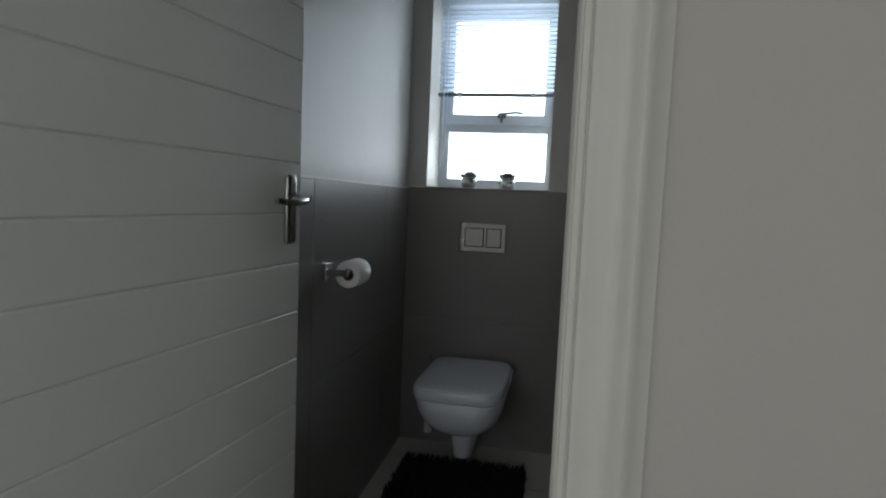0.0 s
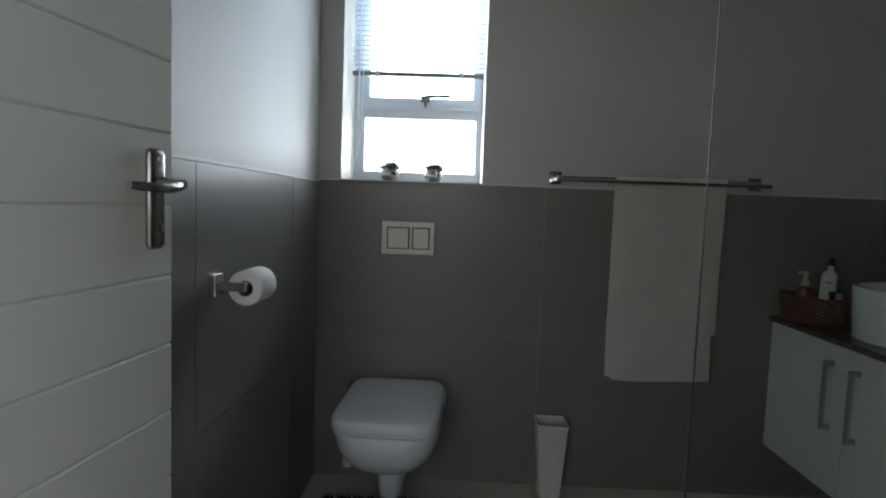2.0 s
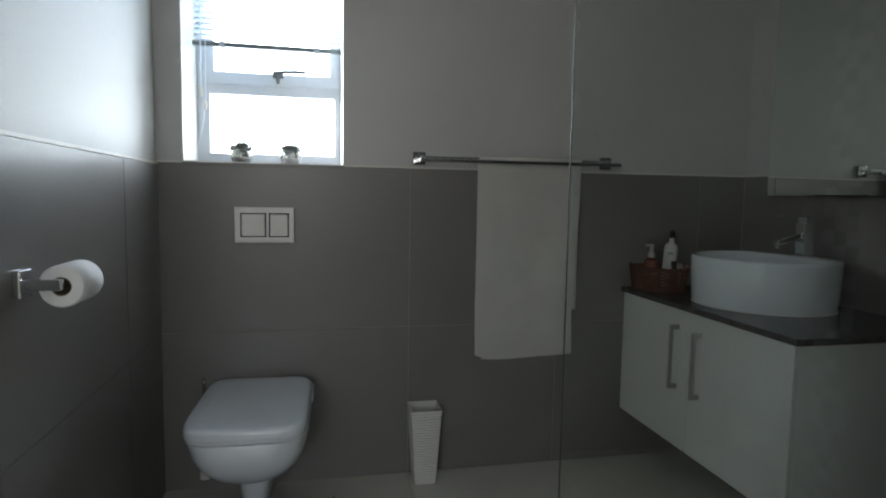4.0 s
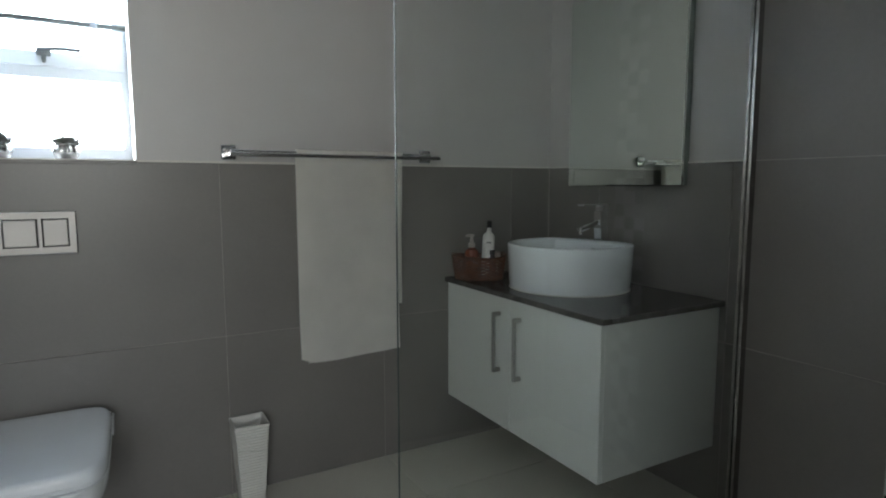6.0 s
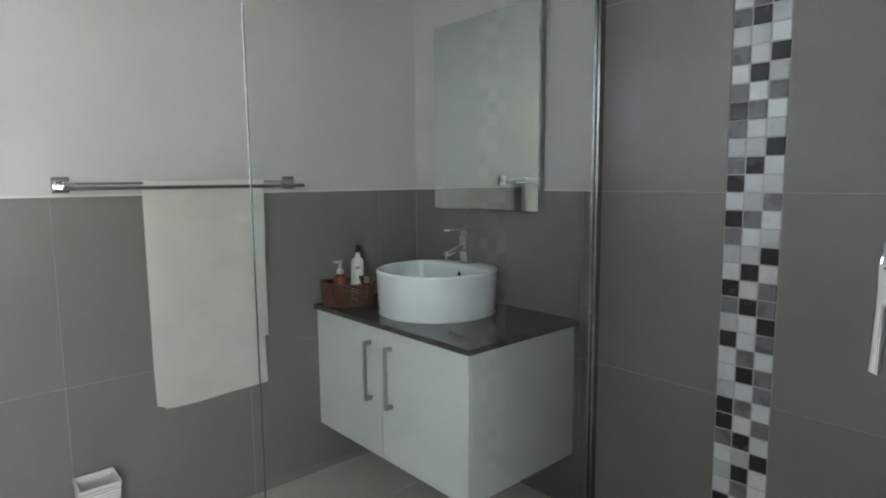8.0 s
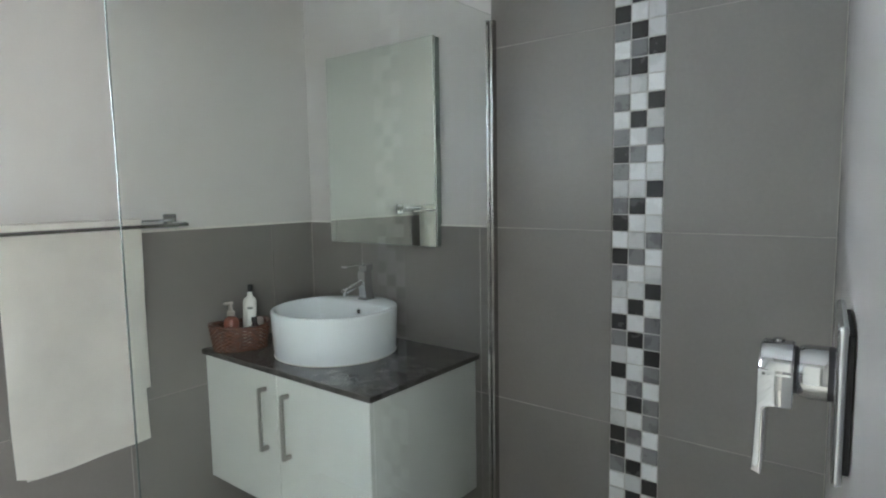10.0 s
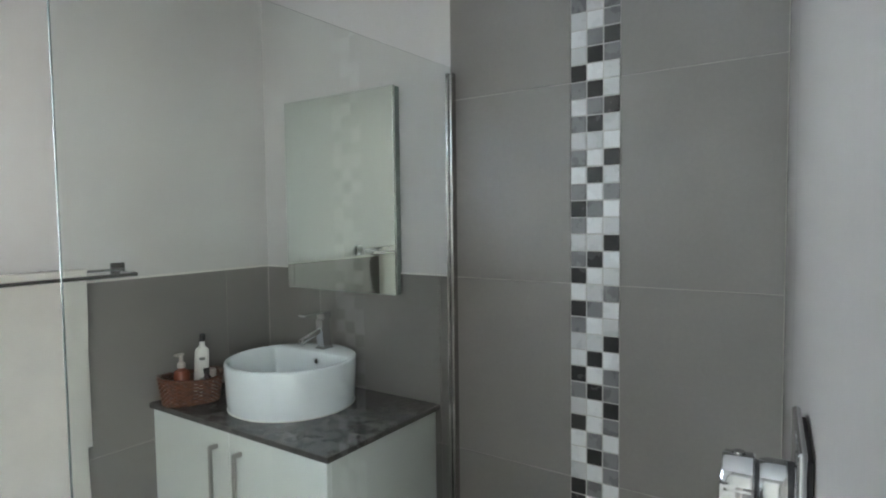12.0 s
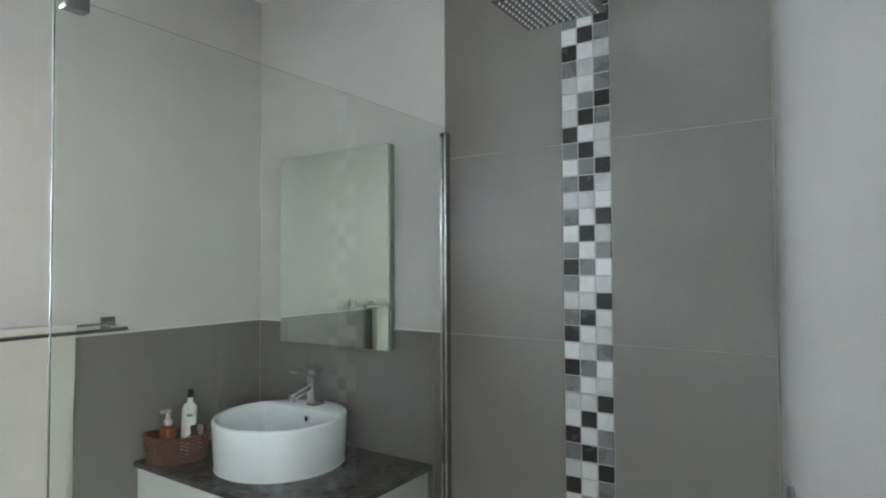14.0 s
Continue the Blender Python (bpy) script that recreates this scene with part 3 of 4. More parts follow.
# rug
rug = thing("bath_rug", "black shaggy rug on the floor before the toilet", "rug", (0.012, -0.055, FLOOR))
part("backing", box(0.08, 0.60, -0.86, -0.17, 0.0005, 0.012, 0.004), RUG, rug)
rnd = random.Random(5)
verts, faces = [], []
for i in range(9000):
    x, y = rnd.uniform(0.082, 0.598), rnd.uniform(-0.858, -0.172)
    h, a, w = rnd.uniform(0.018, 0.034), rnd.uniform(0, 6.283), rnd.uniform(0.0015, 0.003)
    dx, dy = rnd.uniform(-0.014, 0.014), rnd.uniform(-0.014, 0.014)
    cx, sx = w * math.cos(a), w * math.sin(a)
    k = len(verts)
    verts += [(x - cx, y - sx, 0.011), (x + cx, y + sx, 0.011), (x + dx * 0.6 + cx, y + dy * 0.6 + sx, 0.011 + h * 0.7),
              (x + dx * 0.6 - cx, y + dy * 0.6 - sx, 0.011 + h * 0.7), (x + dx, y + dy, 0.011 + h)]
    faces += [(k, k + 1, k + 2, k + 3), (k + 3, k + 2, k + 4)]
me = bpy.data.meshes.new("pile")
me.from_pydata(verts, [], faces)
me.materials.append(RUG)
pile = new("pile", me)
pile.parent = rug
tagged(pile, kind="stuff")

# ------------------------------------------------------------------ waste bin, tapered and ribbed
bin_ = thing("waste_bin", "tall tapered white bin with ribbed sides on the floor", "bin", (0.935, -0.078, FLOOR))
rings, N = [], 24
H, B0, B1 = 0.290, 0.039, 0.057


def sq(h, z, r=0.006):
    out = []
    for cx, cy, a0 in ((h - r, h - r, 0), (-h + r, h - r, 90), (-h + r, -h + r, 180), (h - r, -h + r, 270)):
        for k in range(4):
            a = radians(a0 + 30 * k)
            out.append((cx + r * math.cos(a), cy + r * math.sin(a), z))
    return out


rings.append(sq(B0 - 0.004, 0.001))
ribs = 27
for k in range(ribs):
    z0 = 0.002 + (H - 0.014) * k / ribs
    dz = (H - 0.014) / ribs
    for f, o in ((0.04, -0.0026), (0.25, 0.0014), (0.75, 0.0014), (0.96, -0.0026)):
        zz = z0 + dz * f
        rings.append(sq(B0 + (B1 - B0) * zz / H + o, zz))
rings += [sq(B1 + 0.001, H - 0.01), sq(B1 + 0.002, H), sq(B1 - 0.003, H), sq(B1 - 0.005, H - 0.02), sq(B0 - 0.004, 0.012)]
part("bin_body", loft(rings), WHITE_PLASTIC, bin_, smooth=30)

# ------------------------------------------------------------------ towel rail and towel
rail = thing("towel_rail", "square chrome double towel rail on the back wall", "towel rail", (0, 0, 0))
RY, RZ, FY = -0.050, 1.232, -0.112
for x in (0.914, 1.666):
    b = part("bracket", box(x - 0.024, x + 0.024, -0.016, -0.0065, RZ - 0.020, RZ + 0.030, 0.003), SHADED_CHROME, rail)
    part("bracket_inset", box(x - 0.015, x + 0.015, -0.0185, -0.0155, RZ - 0.011, RZ + 0.021, 0.002), SATIN, b)
    part("bracket_post", box(x - 0.008, x + 0.008, FY - 0.006, -0.018, RZ - 0.010, RZ + 0.004, 0.002), CHROME, b)
part("bar", box(0.914, 1.666, RY - 0.005, RY + 0.005, RZ + 0.0045, RZ + 0.0135, 0.002), CHROME, rail)
part("bar", box(0.903, 1.680, FY - 0.007, FY + 0.007, RZ - 0.012, RZ + 0.000, 0.002), SATIN, rail)

towel = thing("towel", "cream terry hand towel folded over the rail", "towel", (0, 0, 0))
cols, rows_n = 60, 90
bmt = bmesh.new()
grid = []
TX0, TX1, DROP_F, DROP_B = 1.134, 1.546, 0.774, 0.60
for j in range(rows_n + 1):
    s = -DROP_B + (DROP_B + DROP_F) * j / rows_n
    row = []
    for i in range(cols + 1):
        u = i / cols
        x = TX0 + (TX1 - TX0) * u
        arc = 0.011
        if abs(s) < arc * 1.57:
            a = s / arc
            y, zz = RY - arc * math.sin(a), RZ + 0.0155 + arc * math.cos(a) - arc * 0.55
        else:
            d = abs(s) - arc * 1.57
            y = RY - math.copysign(arc, s)
            zz = RZ + 0.0155 - arc * 0.55 - d
            depth = min(1, d / 0.4)
            if s > 0:
                y += -0.004 * math.sin(7 * u + 0.6) * depth - 0.010 * depth * math.sin(2.2 * u + 2 * d) + 0.004 * depth * noise.noise(Vector((x * 9, d * 5, 2)))
                x += (0.5 - u) * 0.010 * math.sin(3 * d + 1) + depth * (-0.008 + 0.004 * math.sin(9 * d)) - depth * 0.018 * u * d
                zz += -0.012 * math.sin(2.6 * u + 0.5) * depth * d + (0.016 * max(0, 0.12 - u) / 0.12 if d > 0.7 else 0)
            else:
                y += 0.003 * math.sin(5 * u) * depth
        row.append(bmt.verts.new((x, min(y, -0.012), zz)))
    grid.append(row)
for a, b in zip(grid, grid[1:]):
    for i in range(cols):
        bmt.faces.new((a[i], a[i + 1], b[i + 1], b[i]))
bmesh.ops.solidify(bmt, geom=bmt.faces[:], thickness=0.005)
part("cloth", bmt, TOWEL, towel, smooth=60)
part("care_label", box(1.154, 1.172, RY - 0.0205, RY - 0.019, 0.478, 0.492), LABEL, towel)

# ------------------------------------------------------------------ mirror
mirror = thing("wall_mirror", "frameless rectangular mirror standing off the wall", "mirror", (0, 0, 0))
MY0, MY1, MZ0, MZ1 = -0.752, -0.170, 1.120, 1.882
part("backing_box", box(W - 0.032, W - 0.001, MY0 + 0.004, MY1 - 0.004, MZ0 + 0.004, MZ1 - 0.004), MIRROR_EDGE, mirror, "dark backing of the mirror")
bm = box(W - 0.038, W - 0.0325, MY0, MY1, MZ0, MZ1)
front_edges = [e for e in bm.edges if all(abs(v.co.x - W + 0.038) < 1e-5 for v in e.verts)]
bmesh.ops.bevel(bm, geom=front_edges, offset=0.004, segments=1, affect="EDGES")
part("mirror_glass", bm, MIRROR, mirror)

# ------------------------------------------------------------------ vanity
VX, VY, VZ0, VZ1 = 1.795, -0.897, 0.231, 0.7215
vanity = thing("vanity_cabinet", "white wall-hung vanity cabinet with two doors", "cabinet", (0, 0, 0))
part("body", box(VX, W - 0.007, VY, -0.007, VZ0, VZ1, 0.001, 1), CABINET, vanity)
SPLIT = -0.4505
for y0, y1, hy in ((-0.007, SPLIT + 0.0015, -0.386), (SPLIT - 0.0015, VY, -0.511)):
    d = part("cabinet_door", box(VX - 0.018, VX - 0.0005, y0, y1, VZ0, VZ1 - 0.002, 0.0012, 1), CABINET, vanity)
    h = bmesh.new()
    bm_box(h, VX - 0.050, VX - 0.041, hy - 0.006, hy + 0.006, 0.440, 0.664)
    bm_box(h, VX - 0.041, VX - 0.018, hy - 0.006, hy + 0.006, 0.440, 0.454)
    bm_box(h, VX - 0.041, VX - 0.018, hy - 0.006, hy + 0.006, 0.650, 0.664)
    part("handle", h, HANDLE, d, "square brushed steel bar handle")
solid("countertop", box(1.760, W - 0.007, -0.918, -0.0065, VZ1 + 0.001, 0.742, 0.003), GRANITE, "polished dark grey granite vanity top", "countertop")

# basin
BX, BYC, BZ, BR, BH = 2.051, -0.446, 0.7425, 0.232, 0.166
basin = thing("wash_basin", "round white ceramic vessel basin on the vanity", "basin", (BX, BYC, BZ))
NB = 96


def basin_ring(r, z, chord=None, shift=0.0):
    out = []
    for i in range(NB):
        a = 2 * math.pi * i / NB
        x, y = r * math.cos(a) + shift, r * math.sin(a)
        if chord is not None and x > chord:
            x = chord + (x - chord) * 0.06
        out.append((x, y, z))
    return out


rings = [basin_ring(BR - 0.016, 0.0), basin_ring(BR - 0.010, 0.003), basin_ring(BR - 0.006, 0.03), basin_ring(BR, BH - 0.01), basin_ring(BR - 0.0005, BH - 0.005),
         basin_ring(BR - 0.003, BH - 0.001), basin_ring(BR - 0.006, BH), basin_ring(BR - 0.012, BH, 0.098), basin_ring(BR - 0.015, BH - 0.002, 0.094),
         basin_ring(BR - 0.018, BH - 0.01, 0.090), basin_ring(BR - 0.026, 0.08, 0.084), basin_ring(BR - 0.05, 0.04, 0.078), basin_ring(0.13, 0.022, 0.07), basin_ring(0.05, 0.017, 0.06), basin_ring(0.022, 0.014)]
part("bowl", loft(rings), CERAMIC, basin, "glazed white bowl with a tap ledge", 45)
part("sealant", loft([basin_ring(BR - 0.013, 0.0), basin_ring(BR - 0.0075, 0.0), basin_ring(BR - 0.0085, 0.003), basin_ring(BR - 0.012, 0.005)], False, False), LABEL, basin, "white sealant bead")
part("overflow_ring", turned([(0, 0.012), (-0.003, 0.012), (-0.003, 0.008), (0.001, 0.008)], "x", (0.0885, -0.035, BH - 0.032), 24), CHROME, basin, smooth=40)
part("overflow_hole", turned([(0, 0.009), (-0.0026, 0.009)], "x", (0.089, -0.035, BH - 0.032), 20), DARK, basin)
part("drain", turned([(0, 0.024), (0.004, 0.024), (0.006, 0.018)], "z", (0, 0, 0.012), 24), CHROME, basin, smooth=40)

# basin tap, with its spout over the bowl
TPX, TPY, TZ = 2.208, -0.454, BZ + BH
tap = thing("basin_tap", "square chrome basin mixer tap on the basin ledge", "tap", (TPX, TPY, TZ))
part("tap_base", box(-0.026, 0.026, -0.024, 0.024, 0.0, 0.007, 0.002), CHROME, tap)
part("tap_body", loft([[(x * k - 0.004 * (1 - k) * 20, y * k, z) for x, y in ((-0.021, -0.019), (0.021, -0.019), (0.021, 0.019), (-0.021, 0.019))]
                       for z, k in ((0.007, 1.0), (0.05, 0.93), (0.114, 0.9))]), CHROME, tap)
sp = bmesh.new()
pts = [(-0.016, 0.088), (-0.118, 0.054), (-0.120, 0.044), (-0.110, 0.041), (-0.016, 0.070)]
lo = [sp.verts.new((x, -0.013, zz)) for x, zz in pts]
hi = [sp.verts.new((x, 0.013, zz)) for x, zz in pts]
sp.faces.new(lo[::-1])
sp.faces.new(hi)
for i in range(5):
    sp.faces.new((lo[i], lo[(i + 1) % 5], hi[(i + 1) % 5], hi[i]))
bmesh.ops.recalc_face_normals(sp, faces=sp.faces[:])
bmesh.ops.bevel(sp, geom=sp.edges[:], offset=0.0012, segments=2, profile=0.5, affect="EDGES")
part("spout", sp, CHROME, tap, smooth=40)
part("aerator", turned([(0, 0.009), (-0.014, 0.009), (-0.016, 0.006)], "z", (-0.110, 0, 0.045), 18), CHROME, tap, smooth=40)
part("lever_hub", box(-0.020, 0.020, -0.019, 0.019, 0.1155, 0.137, 0.003), CHROME, tap)
part("lever", box(-0.112, 0.020, -0.017, 0.017, 0.1375, 0.1435, 0.0015), CHROME, tap, "thin flat chrome lever")

# basket with toiletries
KX, KY, KZ = 1.855, -0.124, 0.7425
basket = thing("wicker_basket", "oval brown wicker basket on the vanity top", "basket", (KX, KY, KZ))
basket.rotation_euler = (0, 0, radians(-30))
part("basket_floor", loft([oval(0, 0, 0.002, 0.088, 0.066, 2.6), oval(0, 0, 0.008, 0.088, 0.066, 2.6)]), WICKER, basket)
STK = 22
for k in range(13):
    z = 0.005 + 0.0070 * k
    hx, hy = 0.092 + 0.014 * (z / 0.085), 0.070 + 0.012 * (z / 0.085)
    n = STK * 6
    rings = []
    for i in range(n):
        a = 2 * math.pi * i / n
        c, s = math.cos(a), math.sin(a)
        wob = 0.0034 * math.sin(STK * a + math.pi * k)
        px = (hx + wob) * math.copysign(abs(c) ** (2 / 2.6), c)
        py = (hy + wob) * math.copysign(abs(s) ** (2 / 2.6), s)
        o = Vector((c, s, 0)).normalized()
        zz = z + (0.006 * math.sin(2 * a + 1.0) * (k / 12) ** 2)
        rings.append([(px + o.x * 0.0028 * math.cos(b), py + o.y * 0.0028 * math.cos(b), zz + 0.0031 * math.sin(b)) for b in [2 * math.pi * j / 6 for j in range(6)]])
    rings.append(rings[0])
    part("weave_strand", loft(rings, False, False), WICKER, basket, smooth=60)
for k in range(STK):
    a = 2 * math.pi * (k + 0.5) / STK
    c, q = math.cos(a), math.sin(a)
    e = [(hh * math.copysign(abs(c) ** (2 / 2.6), c), vv * math.copysign(abs(q) ** (2 / 2.6), q)) for hh, vv in ((0.092, 0.070), (0.106, 0.082))]
    part("stake", tube([(*e[0], 0.004), (*e[1], 0.093)], 0.0026, 6), WICKER, basket)
rim = []
for i in range(97):
    a = 2 * math.pi * i / 96
    c, s = math.cos(a), math.sin(a)
    px, py = 0.107 * math.copysign(abs(c) ** (2 / 2.6), c), 0.083 * math.copysign(abs(s) ** (2 / 2.6), s)
    zz = 0.096 + 0.006 * math.sin(2 * a + 1.0)
    tw = 10 * a
    rim.append([(px + c * 0.0065 * math.cos(b), py + s * 0.0065 * math.cos(b), zz + (0.0055 + 0.001 * math.sin(3 * b + tw)) * math.sin(b)) for b in [2 * math.pi * j / 8 for j in range(8)]])
part("basket_rim", loft(rim, False, False), WICKER, basket, "twisted wicker rim", 60)


soap = thing("soap_dispenser", "amber soap bottle with a peach pump in the basket", "soap bottle", (1.822, -0.121, KZ + 0.009))
part("bottle", turned([(0, 0.024), (0.004, 0.028), (0.10, 0.028), (0.112, 0.024), (0.118, 0.013), (0.124, 0.012)], "z", (0, 0, 0), 28), AMBER, soap, smooth=40)
part("collar", turned([(0.122, 0.014), (0.138, 0.014), (0.141, 0.008), (0.165, 0.006), (0.166, 0.010)], "z", (0, 0, 0), 20), PUMP, soap, "peach pump collar", 40)
part("pump_head", box(-0.026, 0.010, -0.008, 0.008, 0.165, 0.175, 0.004), PUMP, soap)
part("label_bar", box(-0.012, 0.012, -0.0290, -0.0275, 0.055, 0.075), PUMP, soap)

lotion = thing("lotion_bottle", "white lotion bottle with a black cap in the basket", "lotion bottle", (1.914, -0.094, KZ + 0.009))
lotion.rotation_euler = (radians(-3), radians(3), radians(-30))
part("bottle", loft([oval(0, 0, zz, hx, hy, 2.6, 32) for zz, hx, hy in ((0, 0.022, 0.017), (0.004, 0.0255, 0.019), (0.155, 0.0255, 0.019), (0.168, 0.022, 0.017), (0.178, 0.010, 0.010), (0.196, 0.009, 0.009))]), WHITE_PLASTIC, lotion, smooth=40)
part("cap", turned([(0.196, 0.010), (0.199, 0.0105), (0.222, 0.010), (0.225, 0.007)], "z", (0, 0, 0), 20), DARK, lotion, "black cap", 40)
for k, (z0, z1, w) in enumerate(((0.128, 0.138, 0.010), (0.112, 0.1145, 0.014), (0.106, 0.1085, 0.012), (0.09, 0.098, 0.015))):
    part("label_bar", box(-w, w, -0.0200, -0.0186, z0, z1), INK, lotion)

tube_ = thing("cream_tube", "white cream tube leaning in the basket", "cream tube", (1.875, -0.156, KZ + 0.035))
tube_.rotation_euler = (radians(-8), radians(6), radians(-30))
part("tube_body", loft([oval(0, 0, zz, hx, hy, 2.3, 28) for zz, hx, hy in ((0.0, 0.014, 0.012), (0.02, 0.0155, 0.013), (0.10, 0.018, 0.005), (0.112, 0.019, 0.0015))]), LABEL, tube_, smooth=50)
part("tube_cap", turned([(-0.018, 0.012), (0.0, 0.0125)], "z", (0, 0, 0), 20), WHITE_PLASTIC, tube_, smooth=40)
part("label_bar", box(-0.009, 0.009, -0.0165, -0.008, 0.035, 0.05), INK, tube_)

vial = thing("small_bottle", "small dark bottle standing in the basket", "bottle", (1.895, -0.161, KZ + 0.009))
part("bottle", turned([(0, 0.015), (0.003, 0.017), (0.075, 0.017), (0.085, 0.010), (0.09, 0.009)], "z", (0, 0, 0), 22), mat("plum_glass", (0.06, 0.04, 0.045), 0.2, bump=0), vial, smooth=40)
part("cap", turned([(0.09, 0.011), (0.108, 0.011), (0.11, 0.009)], "z", (0, 0, 0), 18), DARK, vial, smooth=40)
jar = thing("cream_jar", "small pale jar with a clear lid in the basket", "jar", (1.926, -0.141, KZ + 0.02))
part("jar_body", turned([(0, 0.018), (0.003, 0.020), (0.055, 0.020), (0.06, 0.018)], "z", (0, 0, 0), 24), LABEL, jar, smooth=40)
part("lid", turned([(0.061, 0.019), (0.085, 0.019), (0.088, 0.016)], "z", (0, 0, 0), 24), PUMP, jar, smooth=40)

# ------------------------------------------------------------------ shower
screen = thing("shower_screen", "frameless clear glass shower screen with chrome wall channel", "shower screen", (0, 0, 0))
GX0, GX1, GZ1 = 1.086, W - 0.016, 1.907
bm = box(GX0 + 0.0021, GX1, GLASS_Y - 0.0021, GLASS_Y + 0.0021, FLOOR + 0.014, GZ1)
pane = part("glass_panel", bm, GLASS, screen, "clear greenish glass panel")
pane.visible_shadow = False
part("polished_edge", box(GX0, GX0 + 0.0020, GLASS_Y - 0.0021, GLASS_Y + 0.0021, FLOOR + 0.014, GZ1), GLASS_EDGE, screen)
c0, c1, c2 = W - 0.032, W - 0.0155, W - 0.0065
ch = prism([(x, GLASS_Y + dy) for x, dy in ((c0, -0.014), (c2, -0.014), (c2, 0.014), (c0, 0.014), (c0, 0.0045), (c1, 0.0045), (c1, -0.0045), (c0, -0.0045))], FLOOR + 0.001, 1.888)
channel = part("wall_channel", ch, SATIN, screen, "polished chrome channel")
part("screw", turned([(0, 0.005), (-0.002, 0.005), (-0.003, 0.003)], "y", (W - 0.024, GLASS_Y - 0.014, 1.876), 14), SATIN, channel, smooth=40)
part("glass_bolt", turned([(0, 0.006), (-0.003, 0.006)], "y", (W - 0.050, GLASS_Y - 0.0042, 1.872), 16), SATIN, screen)
clamp = part("clamp", box(1.098, 1.140, GLASS_Y - 0.014, GLASS_Y + 0.014, GZ1 - 0.022, GZ1 + 0.022, 0.003), SATIN, screen, "square chrome glass clamp")
part("clamp_screw", turned([(0, 0.006), (-0.002, 0.006)], "y", (1.119, GLASS_Y - 0.014, GZ1 + 0.002), 14), SATIN, clamp)
part("bottom_seal", box(GX0, GX1, GLASS_Y - 0.005, GLASS_Y + 0.005, FLOOR + 0.001, FLOOR + 0.0135), WHITE_PLASTIC, screen)

# shower head
SY = -1.482
shower = thing("rain_shower", "square chrome rain shower head on a wall arm", "shower head", (0, 0, 0))
hx0, hx1, hy0, hy1, hz = 1.943, 2.172, SY - 0.115, SY + 0.115, 2.112
headp = part("head_plate", box(hx0, hx1, hy0, hy1, hz, hz + 0.012, 0.003), SATIN, shower, "square plate with rubber nozzles")
nz = mesh_of("nozzle", turned([(0.001, 0.0042), (-0.003, 0.0036), (-0.0045, 0.0022)], "z", (0, 0, 0), 8), NOZZLE, 40)
for i in range(11):
    for j in range(11):
        o = new("nozzle", nz)
        o.parent = headp
        o.location = (hx0 + 0.018 + 0.0193 * i, hy0 + 0.018 + 0.0194 * j, hz)
part("ball_joint", turned([(0, 0.018), (0.012, 0.020), (0.03, 0.017), (0.042, 0.012)], "z", ((hx0 + hx1) / 2, SY, hz + 0.012), 24), CHROME, shower, smooth=40)
mx = (hx0 + hx1) / 2
part("arm", tube([(W - 0.01, SY, 2.217), (mx + 0.05, SY, 2.217), (mx + 0.02, SY, 2.210), (mx + 0.004, SY, 2.192), (mx, SY, 2.162)], 0.0115, 16), CHROME, shower, smooth=50)
part("flange", turned([(0, 0.030), (-0.008, 0.030), (-0.012, 0.026), (-0.014, 0.014)], "x", (W - 0.0065, SY, 2.217), 28), CHROME, shower, smooth=40)

# shower mixer on the front wall; its axis runs out square from that wall
slope = (FRONT_R - FRONT_L) / (W - JX)
wall_turn = math.atan(slope)
MXX = 1.214
mixer = thing("shower_mixer", "chrome single lever shower mixer on the wall", "shower mixer", (MXX, FRONT_L + slope * (MXX - JX) - 0.0055, 1.166))
mixer.rotation_euler = (0, 0, wall_turn)
# dark pad put in for the shaded gap behind the plate
part("plate_gap_shade", box(-0.058, 0.058, 0.0125, 0.0165, -0.064, 0.048), DARK, mixer)
part("wall_plate", box(-0.066, 0.066, 0.0165, 0.024, -0.072, 0.056, 0.003, 3), SHADED_CHROME, mixer, "polished chrome plate", 40)
part("gasket", turned([(0.0241, 0.0236), (0.0284, 0.0236)], "y", (0, 0, 0), 32), DARK, mixer)
part("barrel", turned([(0.0285, 0.0238), (0.043, 0.0238), (0.049, 0.0225), (0.0512, 0.0205)], "y", (0, 0, 0), 36), SHADED_CHROME, mixer, smooth=40)
part("shadow_ring", turned([(0.0513, 0.0205), (0.0531, 0.0215)], "y", (0, 0, 0), 32), DARK, mixer)
lv = part("lever_cap", turned([(0.0532, 0.0235), (0.0547, 0.0255), (0.077, 0.0255), (0.0795, 0.0235), (0.080, 0.016)], "y", (0, 0, 0), 36), SHADED_CHROME, mixer, smooth=40)
bm = bmesh.new()
outline = [(0.0532, 0.004), (0.0532, -0.0285), (0.0690, -0.0295), (0.0722, -0.0312), (0.0736, -0.0350), (0.0752, -0.0930), (0.0832, -0.0900), (0.0809, -0.0290), (0.0806, 0.004)]
lo = [bm.verts.new((-0.0254, y, z)) for y, z in outline]
hi = [bm.verts.new((0.0254, y, z)) for y, z in outline]
bm.faces.new(lo)
bm.faces.new(hi[::-1])
for i in range(len(outline)):
    k = (i + 1) % len(outline)
    bm.faces.new((lo[i], lo[k], hi[k], hi[i]))
bmesh.ops.recalc_face_normals(bm, faces=bm.faces[:])
bmesh.ops.bevel(bm, geom=bm.edges[:], offset=0.001, segments=2, profile=0.5, affect="EDGES")
part("lever", bm, SHADED_CHROME, lv, "polished lever hanging down", 40)
part("cap_mark", turned([(0.0225, 0.005), (0.0268, 0.005)], "z", (0, 0.066, 0), 16), SHADED_CHROME, lv)

# ------------------------------------------------------------------ tiles, laid last
TH, J = 0.006, 0.0012


